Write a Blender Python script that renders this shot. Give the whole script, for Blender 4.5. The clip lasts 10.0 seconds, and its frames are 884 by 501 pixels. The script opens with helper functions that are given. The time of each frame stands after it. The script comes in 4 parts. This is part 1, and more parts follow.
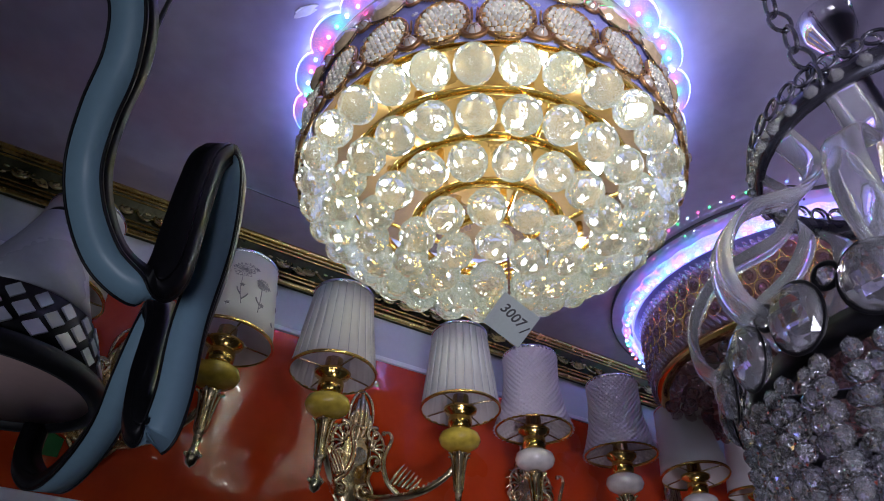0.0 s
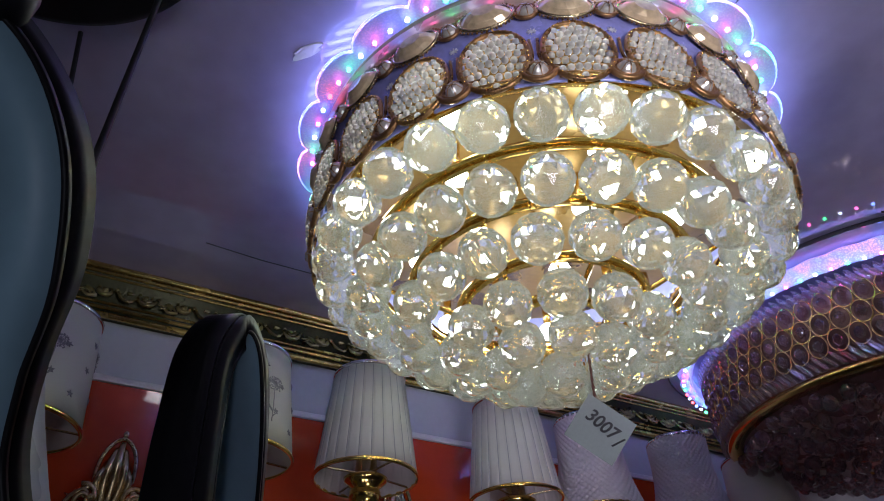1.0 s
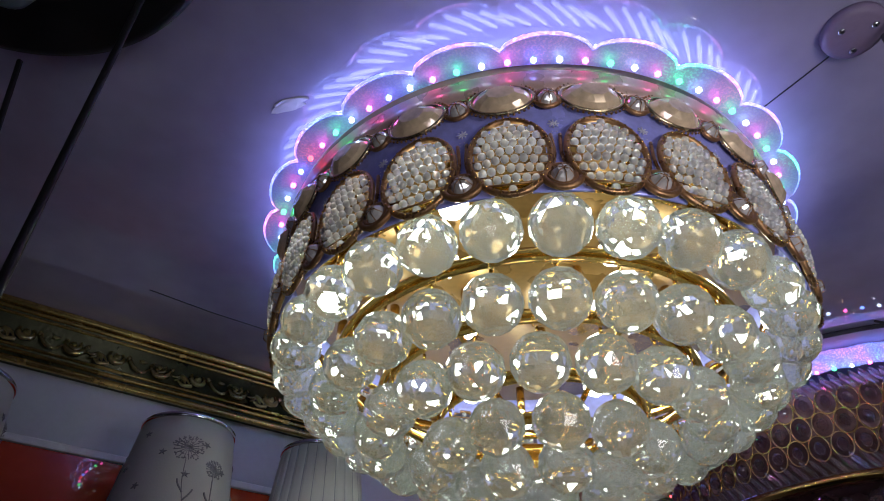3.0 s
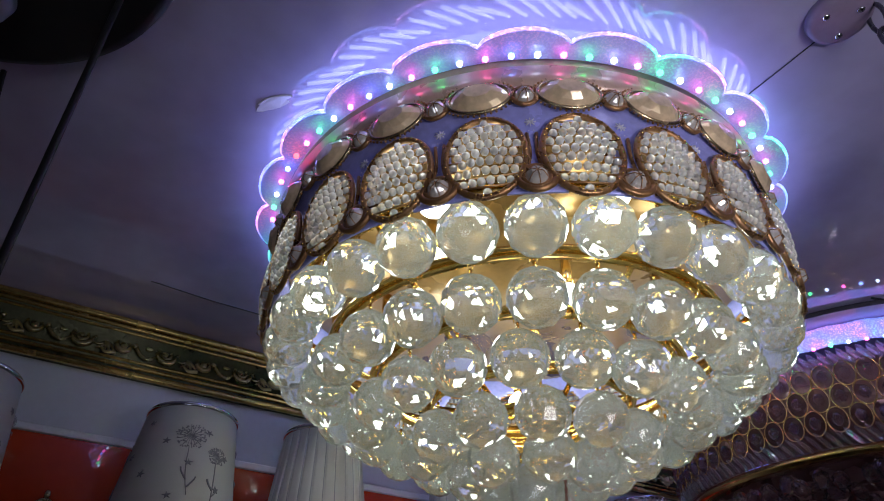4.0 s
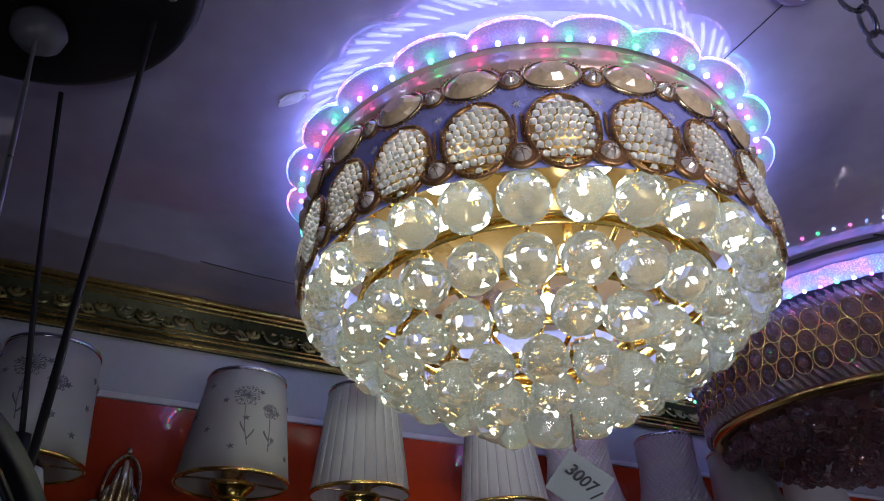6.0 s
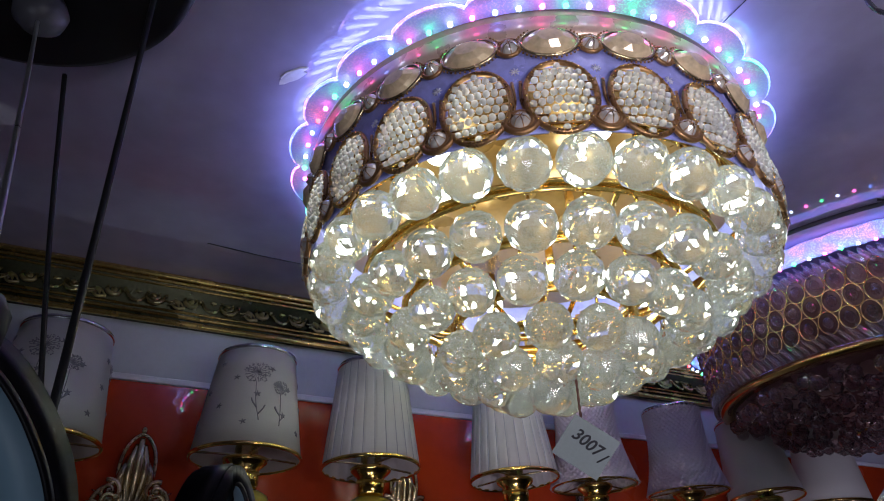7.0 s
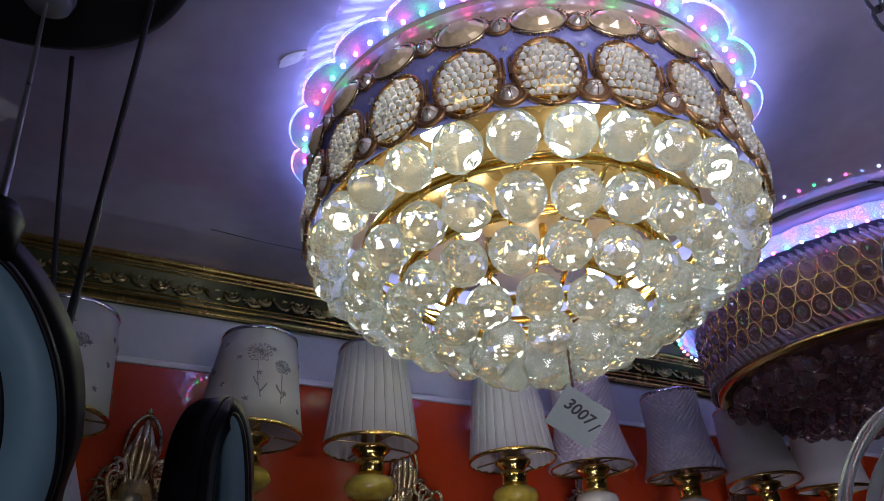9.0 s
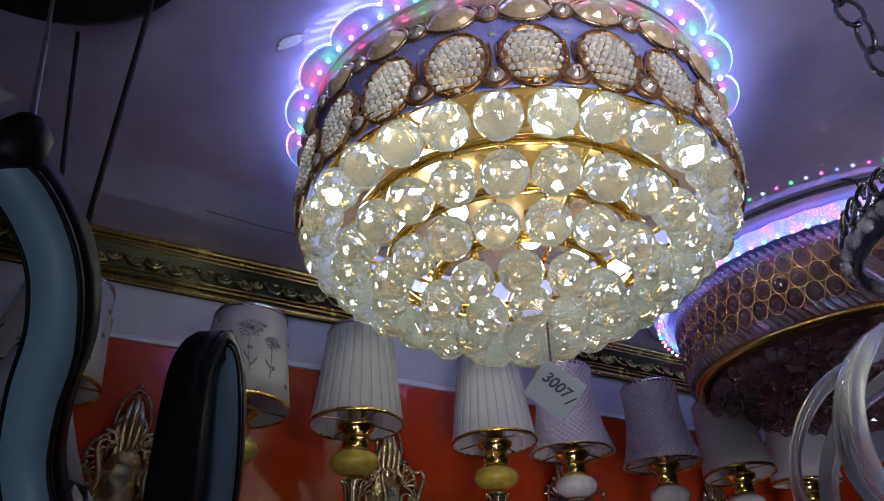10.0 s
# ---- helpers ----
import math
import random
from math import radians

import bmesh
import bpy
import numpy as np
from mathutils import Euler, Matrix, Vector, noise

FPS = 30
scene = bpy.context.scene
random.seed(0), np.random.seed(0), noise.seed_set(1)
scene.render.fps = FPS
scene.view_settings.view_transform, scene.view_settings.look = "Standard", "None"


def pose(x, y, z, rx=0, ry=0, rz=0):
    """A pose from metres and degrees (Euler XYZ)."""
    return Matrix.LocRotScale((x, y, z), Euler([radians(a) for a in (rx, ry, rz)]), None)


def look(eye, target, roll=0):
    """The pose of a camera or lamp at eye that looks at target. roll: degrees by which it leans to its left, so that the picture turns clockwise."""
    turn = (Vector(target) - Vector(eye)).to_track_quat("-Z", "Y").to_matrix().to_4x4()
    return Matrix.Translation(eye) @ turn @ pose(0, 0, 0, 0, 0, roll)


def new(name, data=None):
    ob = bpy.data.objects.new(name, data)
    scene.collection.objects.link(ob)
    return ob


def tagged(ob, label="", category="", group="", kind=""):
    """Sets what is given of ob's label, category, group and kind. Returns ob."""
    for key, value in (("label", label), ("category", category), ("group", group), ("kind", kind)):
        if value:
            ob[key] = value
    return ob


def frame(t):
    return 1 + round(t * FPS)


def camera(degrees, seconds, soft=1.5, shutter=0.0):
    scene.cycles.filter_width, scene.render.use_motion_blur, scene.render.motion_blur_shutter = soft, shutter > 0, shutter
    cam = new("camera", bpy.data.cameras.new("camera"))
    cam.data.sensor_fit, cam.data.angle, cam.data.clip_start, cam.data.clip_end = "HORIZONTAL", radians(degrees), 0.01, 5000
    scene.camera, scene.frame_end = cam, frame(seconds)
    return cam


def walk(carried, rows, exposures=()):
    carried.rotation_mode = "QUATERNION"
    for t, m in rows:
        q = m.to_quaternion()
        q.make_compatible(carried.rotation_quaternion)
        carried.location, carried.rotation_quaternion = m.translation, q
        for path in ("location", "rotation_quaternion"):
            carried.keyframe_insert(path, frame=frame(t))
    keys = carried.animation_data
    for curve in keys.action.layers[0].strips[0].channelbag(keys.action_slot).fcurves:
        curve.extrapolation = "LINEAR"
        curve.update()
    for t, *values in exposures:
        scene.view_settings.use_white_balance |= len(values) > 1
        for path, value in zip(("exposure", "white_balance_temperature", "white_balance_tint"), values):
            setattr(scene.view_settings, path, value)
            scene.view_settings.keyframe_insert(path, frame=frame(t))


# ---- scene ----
cam = camera(69.44, 10.0, soft=1.0)
PATH = [
    (0, (-0.3944, -0.5940, 1.8173), (-0.0177, 0.1026, 2.4279), 3.00),
    (0.5, (-0.4209, -0.5632, 1.9225), (-0.0762, 0.1480, 2.5351), 2.18),
    (1, (-0.4177, -0.4869, 2.0045), (-0.0320, 0.2012, 2.6192), -1.58),
    (1.5, (-0.4258, -0.4257, 2.0380), (-0.0233, 0.2698, 2.6332), -3.34),
    (2, (-0.4397, -0.4127, 2.0513), (-0.0153, 0.2472, 2.6713), -0.32),
    (2.5, (-0.4288, -0.4211, 2.0931), (0.0222, 0.2152, 2.7190), 0.23),
    (3, (-0.4377, -0.4549, 2.1210), (0.0021, 0.1820, 2.7541), 0.26),
    (3.2, (-0.4360, -0.4635, 2.1273), (-0.0071, 0.1783, 2.7630), 0.46),
    (4.3, (-0.4257, -0.5109, 2.1409), (0.0164, 0.1742, 2.7198), -0.73),
    (4.5, (-0.4271, -0.5288, 2.1424), (0.0120, 0.1591, 2.7203), -1.54),
    (5, (-0.4329, -0.5544, 2.1356), (-0.0089, 0.1509, 2.7037), -1.88),
    (5.5, (-0.4424, -0.5649, 2.1235), (-0.0338, 0.1605, 2.6775), -1.55),
    (5.7, (-0.4394, -0.5650, 2.1134), (-0.0322, 0.1691, 2.6568), -1.04),
    (6.8, (-0.4339, -0.5771, 2.0946), (-0.0392, 0.1774, 2.6189), -2.47),
    (7, (-0.4326, -0.5675, 2.0878), (-0.0324, 0.1890, 2.6050), -2.18),
    (7.5, (-0.4344, -0.5705, 2.0870), (-0.0270, 0.1790, 2.6088), -2.00),
    (8, (-0.4331, -0.5998, 2.0875), (-0.0395, 0.1476, 2.6227), -3.28),
    (8.5, (-0.4279, -0.5981, 2.0700), (-0.0377, 0.1545, 2.6005), -3.33),
    (9, (-0.4234, -0.5732, 2.0488), (-0.0323, 0.1840, 2.5721), -2.17),
    (9.5, (-0.4269, -0.5678, 2.0352), (-0.0329, 0.1912, 2.5535), -1.55),
    (10, (-0.4235, -0.5840, 2.0047), (-0.0227, 0.1634, 2.5345), -1.26),
]
walk(cam, [(t, look(eye, target, roll)) for t, eye, target, roll in PATH], [(0.0, 0.5), (0.6, 0.22), (1.4, 0.0), (2.3, 0.0), (3.0, -0.38), (4.5, -0.3), (5.5, -0.15), (7.0, 0.0), (10.0, 0.0)])

# ---- world and added fill lights ----
world = bpy.data.worlds.new("world")
world.use_nodes = True
world.node_tree.nodes["Background"].inputs[0].default_value = (0.02, 0.02, 0.03, 1)
world.node_tree.nodes["Background"].inputs[1].default_value = 0.3
scene.world = world


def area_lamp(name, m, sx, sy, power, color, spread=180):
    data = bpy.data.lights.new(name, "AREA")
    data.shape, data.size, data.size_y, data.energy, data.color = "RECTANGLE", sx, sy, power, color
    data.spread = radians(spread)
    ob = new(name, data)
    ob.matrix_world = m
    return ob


# Unseen fill lamp, added to brighten the spiral strip and the cone.
area_lamp("strip_fill", look((-1.15, -1.05, 1.35), (-0.43, -0.12, 2.06)), 0.45, 0.35, 0.26, (0.78, 0.82, 1.0), 60)
# Added lamp, out of view, that lifts the front of the crystal band.
area_lamp("band_fill", look((-0.16, -1.05, 2.08), (-0.06, -0.25, 2.55)), 0.3, 0.2, 0.46, (0.97, 0.93, 1.0), 60)
# Second unseen fill, put low down to brighten the chandelier and the right side.
area_lamp("chandelier_fill", look((-0.55, -1.6, 1.2), (0.24, -0.42, 2.0)), 0.5, 0.35, 1.45, (0.8, 0.76, 1.0), 40)

# ---- materials ----
def material(name, base, rough=0.5, metal=0.0, vary=0.12, scale=20.0, fine=160.0, bump=0.0, trans=0.0, ior=1.5,
             emit=None, strength=0.0, coat=0.0, rough_vary=0.1, spec=0.5, random_tint=0.0):
    m = bpy.data.materials.new(name)
    m.use_nodes = True
    nt = m.node_tree
    b = nt.nodes["Principled BSDF"]
    b.inputs["Roughness"].default_value = rough
    b.inputs["Metallic"].default_value = metal
    b.inputs["IOR"].default_value = ior
    b.inputs["Transmission Weight"].default_value = trans
    b.inputs["Coat Weight"].default_value = coat
    b.inputs["Coat Roughness"].default_value = 0.03
    b.inputs["Specular IOR Level"].default_value = spec
    b.inputs["Base Color"].default_value = (*base, 1)
    if emit:
        b.inputs["Emission Color"].default_value = (*emit, 1)
        b.inputs["Emission Strength"].default_value = strength
    if vary > 0:
        co = nt.nodes.new("ShaderNodeTexCoord")
        big = nt.nodes.new("ShaderNodeTexNoise")
        big.inputs["Scale"].default_value, big.inputs["Detail"].default_value = scale, 4
        small = nt.nodes.new("ShaderNodeTexNoise")
        small.inputs["Scale"].default_value, small.inputs["Detail"].default_value = fine, 3
        for n in (big, small):
            nt.links.new(co.outputs["Object"], n.inputs["Vector"])
        add = nt.nodes.new("ShaderNodeMath")
        add.operation = "ADD"
        nt.links.new(big.outputs["Fac"], add.inputs[0])
        nt.links.new(small.outputs["Fac"], add.inputs[1])
        ramp = nt.nodes.new("ShaderNodeMapRange")
        ramp.inputs["From Min"].default_value, ramp.inputs["From Max"].default_value = 0.6, 1.4
        ramp.inputs["To Min"].default_value, ramp.inputs["To Max"].default_value = 1 - vary, 1 + vary
        nt.links.new(add.outputs[0], ramp.inputs["Value"])
        mul = nt.nodes.new("ShaderNodeVectorMath")
        mul.operation = "SCALE"
        mul.inputs[0].default_value = base
        nt.links.new(ramp.outputs[0], mul.inputs["Scale"])
        nt.links.new(mul.outputs[0], b.inputs["Base Color"])
        if rough_vary:
            rr = nt.nodes.new("ShaderNodeMapRange")
            rr.inputs["From Min"].default_value, rr.inputs["From Max"].default_value = 0.3, 0.7
            rr.inputs["To Min"].default_value = max(0.01, rough * (1 - rough_vary * 3))
            rr.inputs["To Max"].default_value = min(1, rough * (1 + rough_vary * 3))
            nt.links.new(big.outputs["Fac"], rr.inputs["Value"])
            nt.links.new(rr.outputs[0], b.inputs["Roughness"])
        if bump:
            bp = nt.nodes.new("ShaderNodeBump")
            bp.inputs["Strength"].default_value, bp.inputs["Distance"].default_value = bump, 0.002
            nt.links.new(small.outputs["Fac"], bp.inputs["Height"])
            nt.links.new(bp.outputs[0], b.inputs["Normal"])
    return m


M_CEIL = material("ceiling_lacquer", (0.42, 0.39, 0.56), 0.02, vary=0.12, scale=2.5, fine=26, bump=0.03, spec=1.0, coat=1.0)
M_WALL = material("white_wall_paint", (0.55, 0.57, 0.62), 0.4, vary=0.05, scale=4, fine=120, bump=0.05)
M_PANEL = material("red_orange_gloss_panel", (0.54, 0.052, 0.009), 0.24, vary=0.08, scale=3, fine=60, coat=0.9, spec=0.2)
M_PANEL.node_tree.nodes["Principled BSDF"].inputs["Coat Roughness"].default_value = 0.006
M_PANEL.node_tree.nodes["Principled BSDF"].inputs["Coat IOR"].default_value = 1.7
M_TRIM = material("white_trim_plastic", (0.78, 0.8, 0.84), 0.3, vary=0.04)
M_DARKGAP = material("dark_joint", (0.05, 0.05, 0.06), 0.7, vary=0.05)
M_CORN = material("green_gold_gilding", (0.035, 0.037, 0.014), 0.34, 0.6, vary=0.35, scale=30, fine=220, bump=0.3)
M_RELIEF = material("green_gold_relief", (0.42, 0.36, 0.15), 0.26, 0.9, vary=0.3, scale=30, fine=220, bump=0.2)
M_CORNGOLD = material("gold_gilt_edge", (0.68, 0.48, 0.15), 0.24, 0.9, vary=0.3, scale=25, fine=200, bump=0.2)
M_FLOOR = material("floor_tile_beige", (0.35, 0.32, 0.29), 0.25, vary=0.1, scale=3, fine=50)
M_GOLD = material("polished_gold", (0.83, 0.55, 0.16), 0.14, 1.0, vary=0.08, scale=30, fine=200)
M_GOLDOLD = material("antique_gold", (0.62, 0.5, 0.3), 0.22, 1.0, vary=0.25, scale=50, fine=300, bump=0.2)
M_BRONZE = material("brown_bronze_frame", (0.4, 0.22, 0.1), 0.3, 0.8, vary=0.3, scale=60, fine=400, bump=0.2)
M_CREAM = material("cream_lacquered_plate", (0.42, 0.36, 0.25), 0.35, vary=0.1, scale=12)
M_NAVY = material("smoky_blue_mirror_band", (0.36, 0.38, 0.86), 0.22, 0.1, vary=0.15, scale=20)
M_BALL = material("clear_crystal", (0.9, 0.94, 0.92), 0.012, vary=0, trans=0.86, ior=1.5, spec=0.7)
M_PEARL = material("clear_rhinestone", (0.95, 0.95, 0.95), 0.05, vary=0, trans=0.72, ior=1.55, spec=0.9)
M_AMBER = material("champagne_crystal", (0.95, 0.74, 0.48), 0.14, 0.3, vary=0.25, scale=60, coat=1.0)
M_STUD = material("mirror_backed_crystal", (0.92, 0.88, 0.8), 0.1, 0.5, vary=0.15, scale=90, coat=1.0)
M_ACRYL = material("frosted_acrylic", (0.5, 0.54, 0.8), 0.5, vary=0, trans=0.12, ior=1.49, emit=(0.35, 0.3, 1.0), strength=0.25)
M_GUIDE = material("led_light_guide", (0.6, 0.6, 0.9), 0.3, vary=0, emit=(0.26, 0.34, 1.0), strength=4.0)
M_RIM = material("glowing_acrylic_edge", (0.8, 0.8, 0.95), 0.2, vary=0, emit=(0.5, 0.5, 1.0), strength=2.2)
LED = [material("led_" + n, c, 0.3, vary=0, emit=c, strength=s) for n, c, s in (
    ("pink", (1.0, 0.1, 0.45), 13), ("blue", (0.12, 0.22, 1.0), 14), ("green", (0.05, 1.0, 0.25), 11), ("white", (0.5, 0.65, 1.0), 10), ("red", (1.0, 0.06, 0.08), 9))]
M_BULB = material("warm_led_bulb", (1, 0.9, 0.7), 0.3, vary=0, emit=(0.88, 1.0, 0.93), strength=28.0)
M_BLACK = material("black_lacquered_metal", (0.008, 0.008, 0.01), 0.42, 0.0, vary=0.2, scale=10, spec=0.25)
M_CORD = material("black_cable", (0.01, 0.01, 0.012), 0.6, vary=0.2)
M_WCORD = material("clear_steel_cable", (0.5, 0.5, 0.52), 0.35, 0.6, vary=0.1)
M_PAPER = material("tag_paper", (0.28, 0.32, 0.3), 0.8, vary=0.06, scale=40, fine=300, bump=0.1)
M_INK = material("black_marker_ink", (0.01, 0.01, 0.012), 0.6, vary=0.1)
M_STRING = material("twisted_brown_string", (0.12, 0.05, 0.04), 0.9, vary=0.3, scale=300)
M_SHADE = material("white_shade_fabric", (0.62, 0.61, 0.61), 0.6, vary=0.05, scale=15, fine=500, bump=0.15)
M_SHADEIN = material("shade_lining", (0.7, 0.66, 0.62), 0.7, vary=0.05)
M_FLOWER = material("grey_printed_flower", (0.25, 0.24, 0.28), 0.7, vary=0.15, scale=80)
M_LILAC = material("lilac_quilted_fabric", (0.62, 0.56, 0.66), 0.4, vary=0.06, scale=30, fine=400, bump=0.1)
M_JADE = material("yellow_jade_glass", (0.5, 0.37, 0.05), 0.15, vary=0.3, scale=25, fine=90, coat=0.5)
M_JADEW = material("white_jade_glass", (0.7, 0.66, 0.6), 0.15, vary=0.15, scale=25, fine=90, coat=0.5)
M_LEDFACE = material("opal_silicone_diffuser", (0.24, 0.39, 0.48), 0.4, vary=0.05, scale=10)
M_OPALGREY = material("grey_opal_glass", (0.42, 0.44, 0.52), 0.3, vary=0.06, scale=12)
M_CLEAR = material("clear_glass", (0.95, 0.96, 1.0), 0.0, vary=0, trans=0.86, ior=1.5)
M_LEADED = material("leaded_crystal", (0.98, 0.98, 1.0), 0.0, vary=0, trans=0.93, ior=1.7, spec=1.0)
M_CHROME = material("chrome", (0.75, 0.75, 0.8), 0.1, 1.0, vary=0.08, scale=30)
M_SMOKE = material("lilac_smoke_crystal", (0.82, 0.68, 0.68), 0.03, vary=0, trans=0.8, ior=1.6)
M_ROSE = material("mauve_metal_band", (0.42, 0.24, 0.22), 0.28, 0.4, vary=0.15, scale=20)


def rainbow(m, strength, scale=9.0):
    """Lets the colour of the light that leaves the acrylic drift between blue, violet, pink and cyan."""
    nt = m.node_tree
    b = nt.nodes["Principled BSDF"]
    co = nt.nodes.new("ShaderNodeTexCoord")
    no = nt.nodes.new("ShaderNodeTexNoise")
    no.inputs["Scale"].default_value, no.inputs["Detail"].default_value = scale, 1
    nt.links.new(co.outputs["Object"], no.inputs["Vector"])
    ramp = nt.nodes.new("ShaderNodeValToRGB")
    cols = ((0.33, (0.1, 0.8, 0.62)), (0.43, (0.16, 0.34, 1.0)), (0.55, (0.3, 0.26, 1.0)), (0.66, (0.85, 0.3, 0.9)))
    while len(ramp.color_ramp.elements) < 4:
        ramp.color_ramp.elements.new(0.5)
    for e, (p, c) in zip(ramp.color_ramp.elements, cols):
        e.position, e.color = p, (*c, 1)
    nt.links.new(no.outputs["Fac"], ramp.inputs["Fac"])
    nt.links.new(ramp.outputs["Color"], b.inputs["Emission Color"])
    vo = nt.nodes.new("ShaderNodeTexNoise")
    vo.inputs["Scale"].default_value, vo.inputs["Detail"].default_value = 420, 2
    nt.links.new(co.outputs["Object"], vo.inputs["Vector"])
    mr = nt.nodes.new("ShaderNodeMapRange")
    mr.inputs["From Min"].default_value, mr.inputs["From Max"].default_value = 0.48, 0.66
    mr.inputs["To Min"].default_value, mr.inputs["To Max"].default_value = strength * 0.55, strength * 2.6
    nt.links.new(vo.outputs["Fac"], mr.inputs["Value"])
    nt.links.new(mr.outputs[0], b.inputs["Emission Strength"])


def let_through(m, fac, color):
    """Mixes some light passing through cloth into a material."""
    nt = m.node_tree
    t, mix = nt.nodes.new("ShaderNodeBsdfTranslucent"), nt.nodes.new("ShaderNodeMixShader")
    t.inputs["Color"].default_value = (*color, 1)
    mix.inputs[0].default_value = fac
    nt.links.new(nt.nodes["Principled BSDF"].outputs[0], mix.inputs[1])
    nt.links.new(t.outputs[0], mix.inputs[2])
    nt.links.new(mix.outputs[0], nt.nodes["Material Output"].inputs["Surface"])


let_through(M_SHADE, 0.35, (0.8, 0.78, 0.78))
let_through(M_SHADEIN, 0.4, (0.8, 0.72, 0.7))
let_through(M_LILAC, 0.35, (0.7, 0.58, 0.7))
rainbow(M_ACRYL, 0.22, 16)
rainbow(M_RIM, 2.6, 16)
# Glow of the added ribs that cause the streaks on the ceiling.
M_STREAK = material("added_streak_glow", (0.8, 0.8, 0.95), 0.2, vary=0, emit=(0.44, 0.5, 1.0), strength=6.5)
let_through(M_BALL, 0.14, (0.76, 0.78, 0.7))
let_through(M_CLEAR, 0.03, (0.85, 0.87, 0.9))
let_through(M_PEARL, 0.05, (0.95, 0.95, 0.95))
M_ACRYL2 = material("lit_acrylic_ring", (0.8, 0.82, 0.95), 0.22, vary=0, trans=0.6, ior=1.49, emit=(0.4, 0.4, 1.0), strength=1.2)
rainbow(M_ACRYL2, 0.55, 26)
M_SATIN = material("pink_beige_satin_metal", (0.68, 0.48, 0.4), 0.32, 0.25, vary=0.12, scale=30)
M_GREEN = material("green_printed_paper", (0.02, 0.16, 0.03), 0.5, vary=0.1)
M_YELLOW = material("yellow_printed_paper", (0.6, 0.38, 0.02), 0.5, vary=0.1)
M_FLAKE = material("peeled_plaster", (0.75, 0.74, 0.78), 0.7, vary=0.1, scale=60)
M_GUIDE2 = material("led_light_guide_dim", (0.6, 0.6, 0.9), 0.3, vary=0, emit=(0.2, 0.22, 1.0), strength=1.2)
M_TAN = material("tan_gold_lacquer", (0.25, 0.145, 0.045), 0.3, 0.5, vary=0.15, scale=12)
M_PINKOPAL = material("pinkish_opal_plate", (0.66, 0.46, 0.42), 0.5, vary=0.05)
M_GREYPL = material("grey_white_plastic", (0.13, 0.13, 0.16), 0.4, vary=0.06)
M_PRINT = material("white_band_print", (0.75, 0.75, 0.85), 0.5, vary=0.1)
M_DROP = material("dark_mauve_crystal", (0.62, 0.46, 0.5), 0.02, vary=0, trans=0.92, ior=1.6, spec=0.8)
M_LILACPL = material("dull_lilac_plastic", (0.26, 0.2, 0.32), 0.5, vary=0.08)
M_STEEL = material("dark_steel", (0.12, 0.12, 0.16), 0.25, 0.8, vary=0.15, scale=60)

# ---- mesh helpers ----
def mesh_of(name, bm, mats, smooth=True):
    me = bpy.data.meshes.new(name)
    bm.to_mesh(me)
    bm.free()
    for m in (mats if isinstance(mats, (list, tuple)) else [mats]):
        me.materials.append(m)
    if smooth:
        me.polygons.foreach_set("use_smooth", [True] * len(me.polygons))
    me.update()
    return me


def put(name, me, parent=None, m=None, label=""):
    ob = new(name, me)
    if parent:
        ob.parent = parent
    if m is not None:
        ob.matrix_basis = m
    return tagged(ob, label)


def part(name, bm, mat, parent, label="", m=None, smooth=True):
    return put(name, mesh_of(name, bm, mat, smooth), parent, m, label)


def thing(name, m, label, category, group="", kind=""):
    ob = new(name)
    ob.empty_display_size = 0.05
    ob.matrix_basis = m
    return tagged(ob, label, category, group, kind)


def box(bm, x0, x1, y0, y1, z0, z1, bevel=0.0):
    vs = [bm.verts.new((x, y, z)) for x in (x0, x1) for y in (y0, y1) for z in (z0, z1)]
    fs = [bm.faces.new([vs[i] for i in q]) for q in ((0, 1, 3, 2), (4, 6, 7, 5), (0, 4, 5, 1), (2, 3, 7, 6), (0, 2, 6, 4), (1, 5, 7, 3))]
    if bevel:
        bmesh.ops.bevel(bm, geom=list({e for f in fs for e in f.edges}), offset=bevel, segments=2, affect="EDGES", profile=0.5)
    return bm


def lathe(profile, seg=48, bm=None, close=False):
    """Turns (radius, height) pairs about z."""
    bm = bm or bmesh.new()
    rings = [[bm.verts.new((max(r, 1e-5) * math.cos(2 * math.pi * i / seg), max(r, 1e-5) * math.sin(2 * math.pi * i / seg), z)) for i in range(seg)] for r, z in profile]
    pairs = list(zip(rings, rings[1:])) + ([(rings[-1], rings[0])] if close else [])
    for a, b in pairs:
        for i in range(seg):
            j = (i + 1) % seg
            bm.faces.new((a[i], a[j], b[j], b[i]))
    return bm


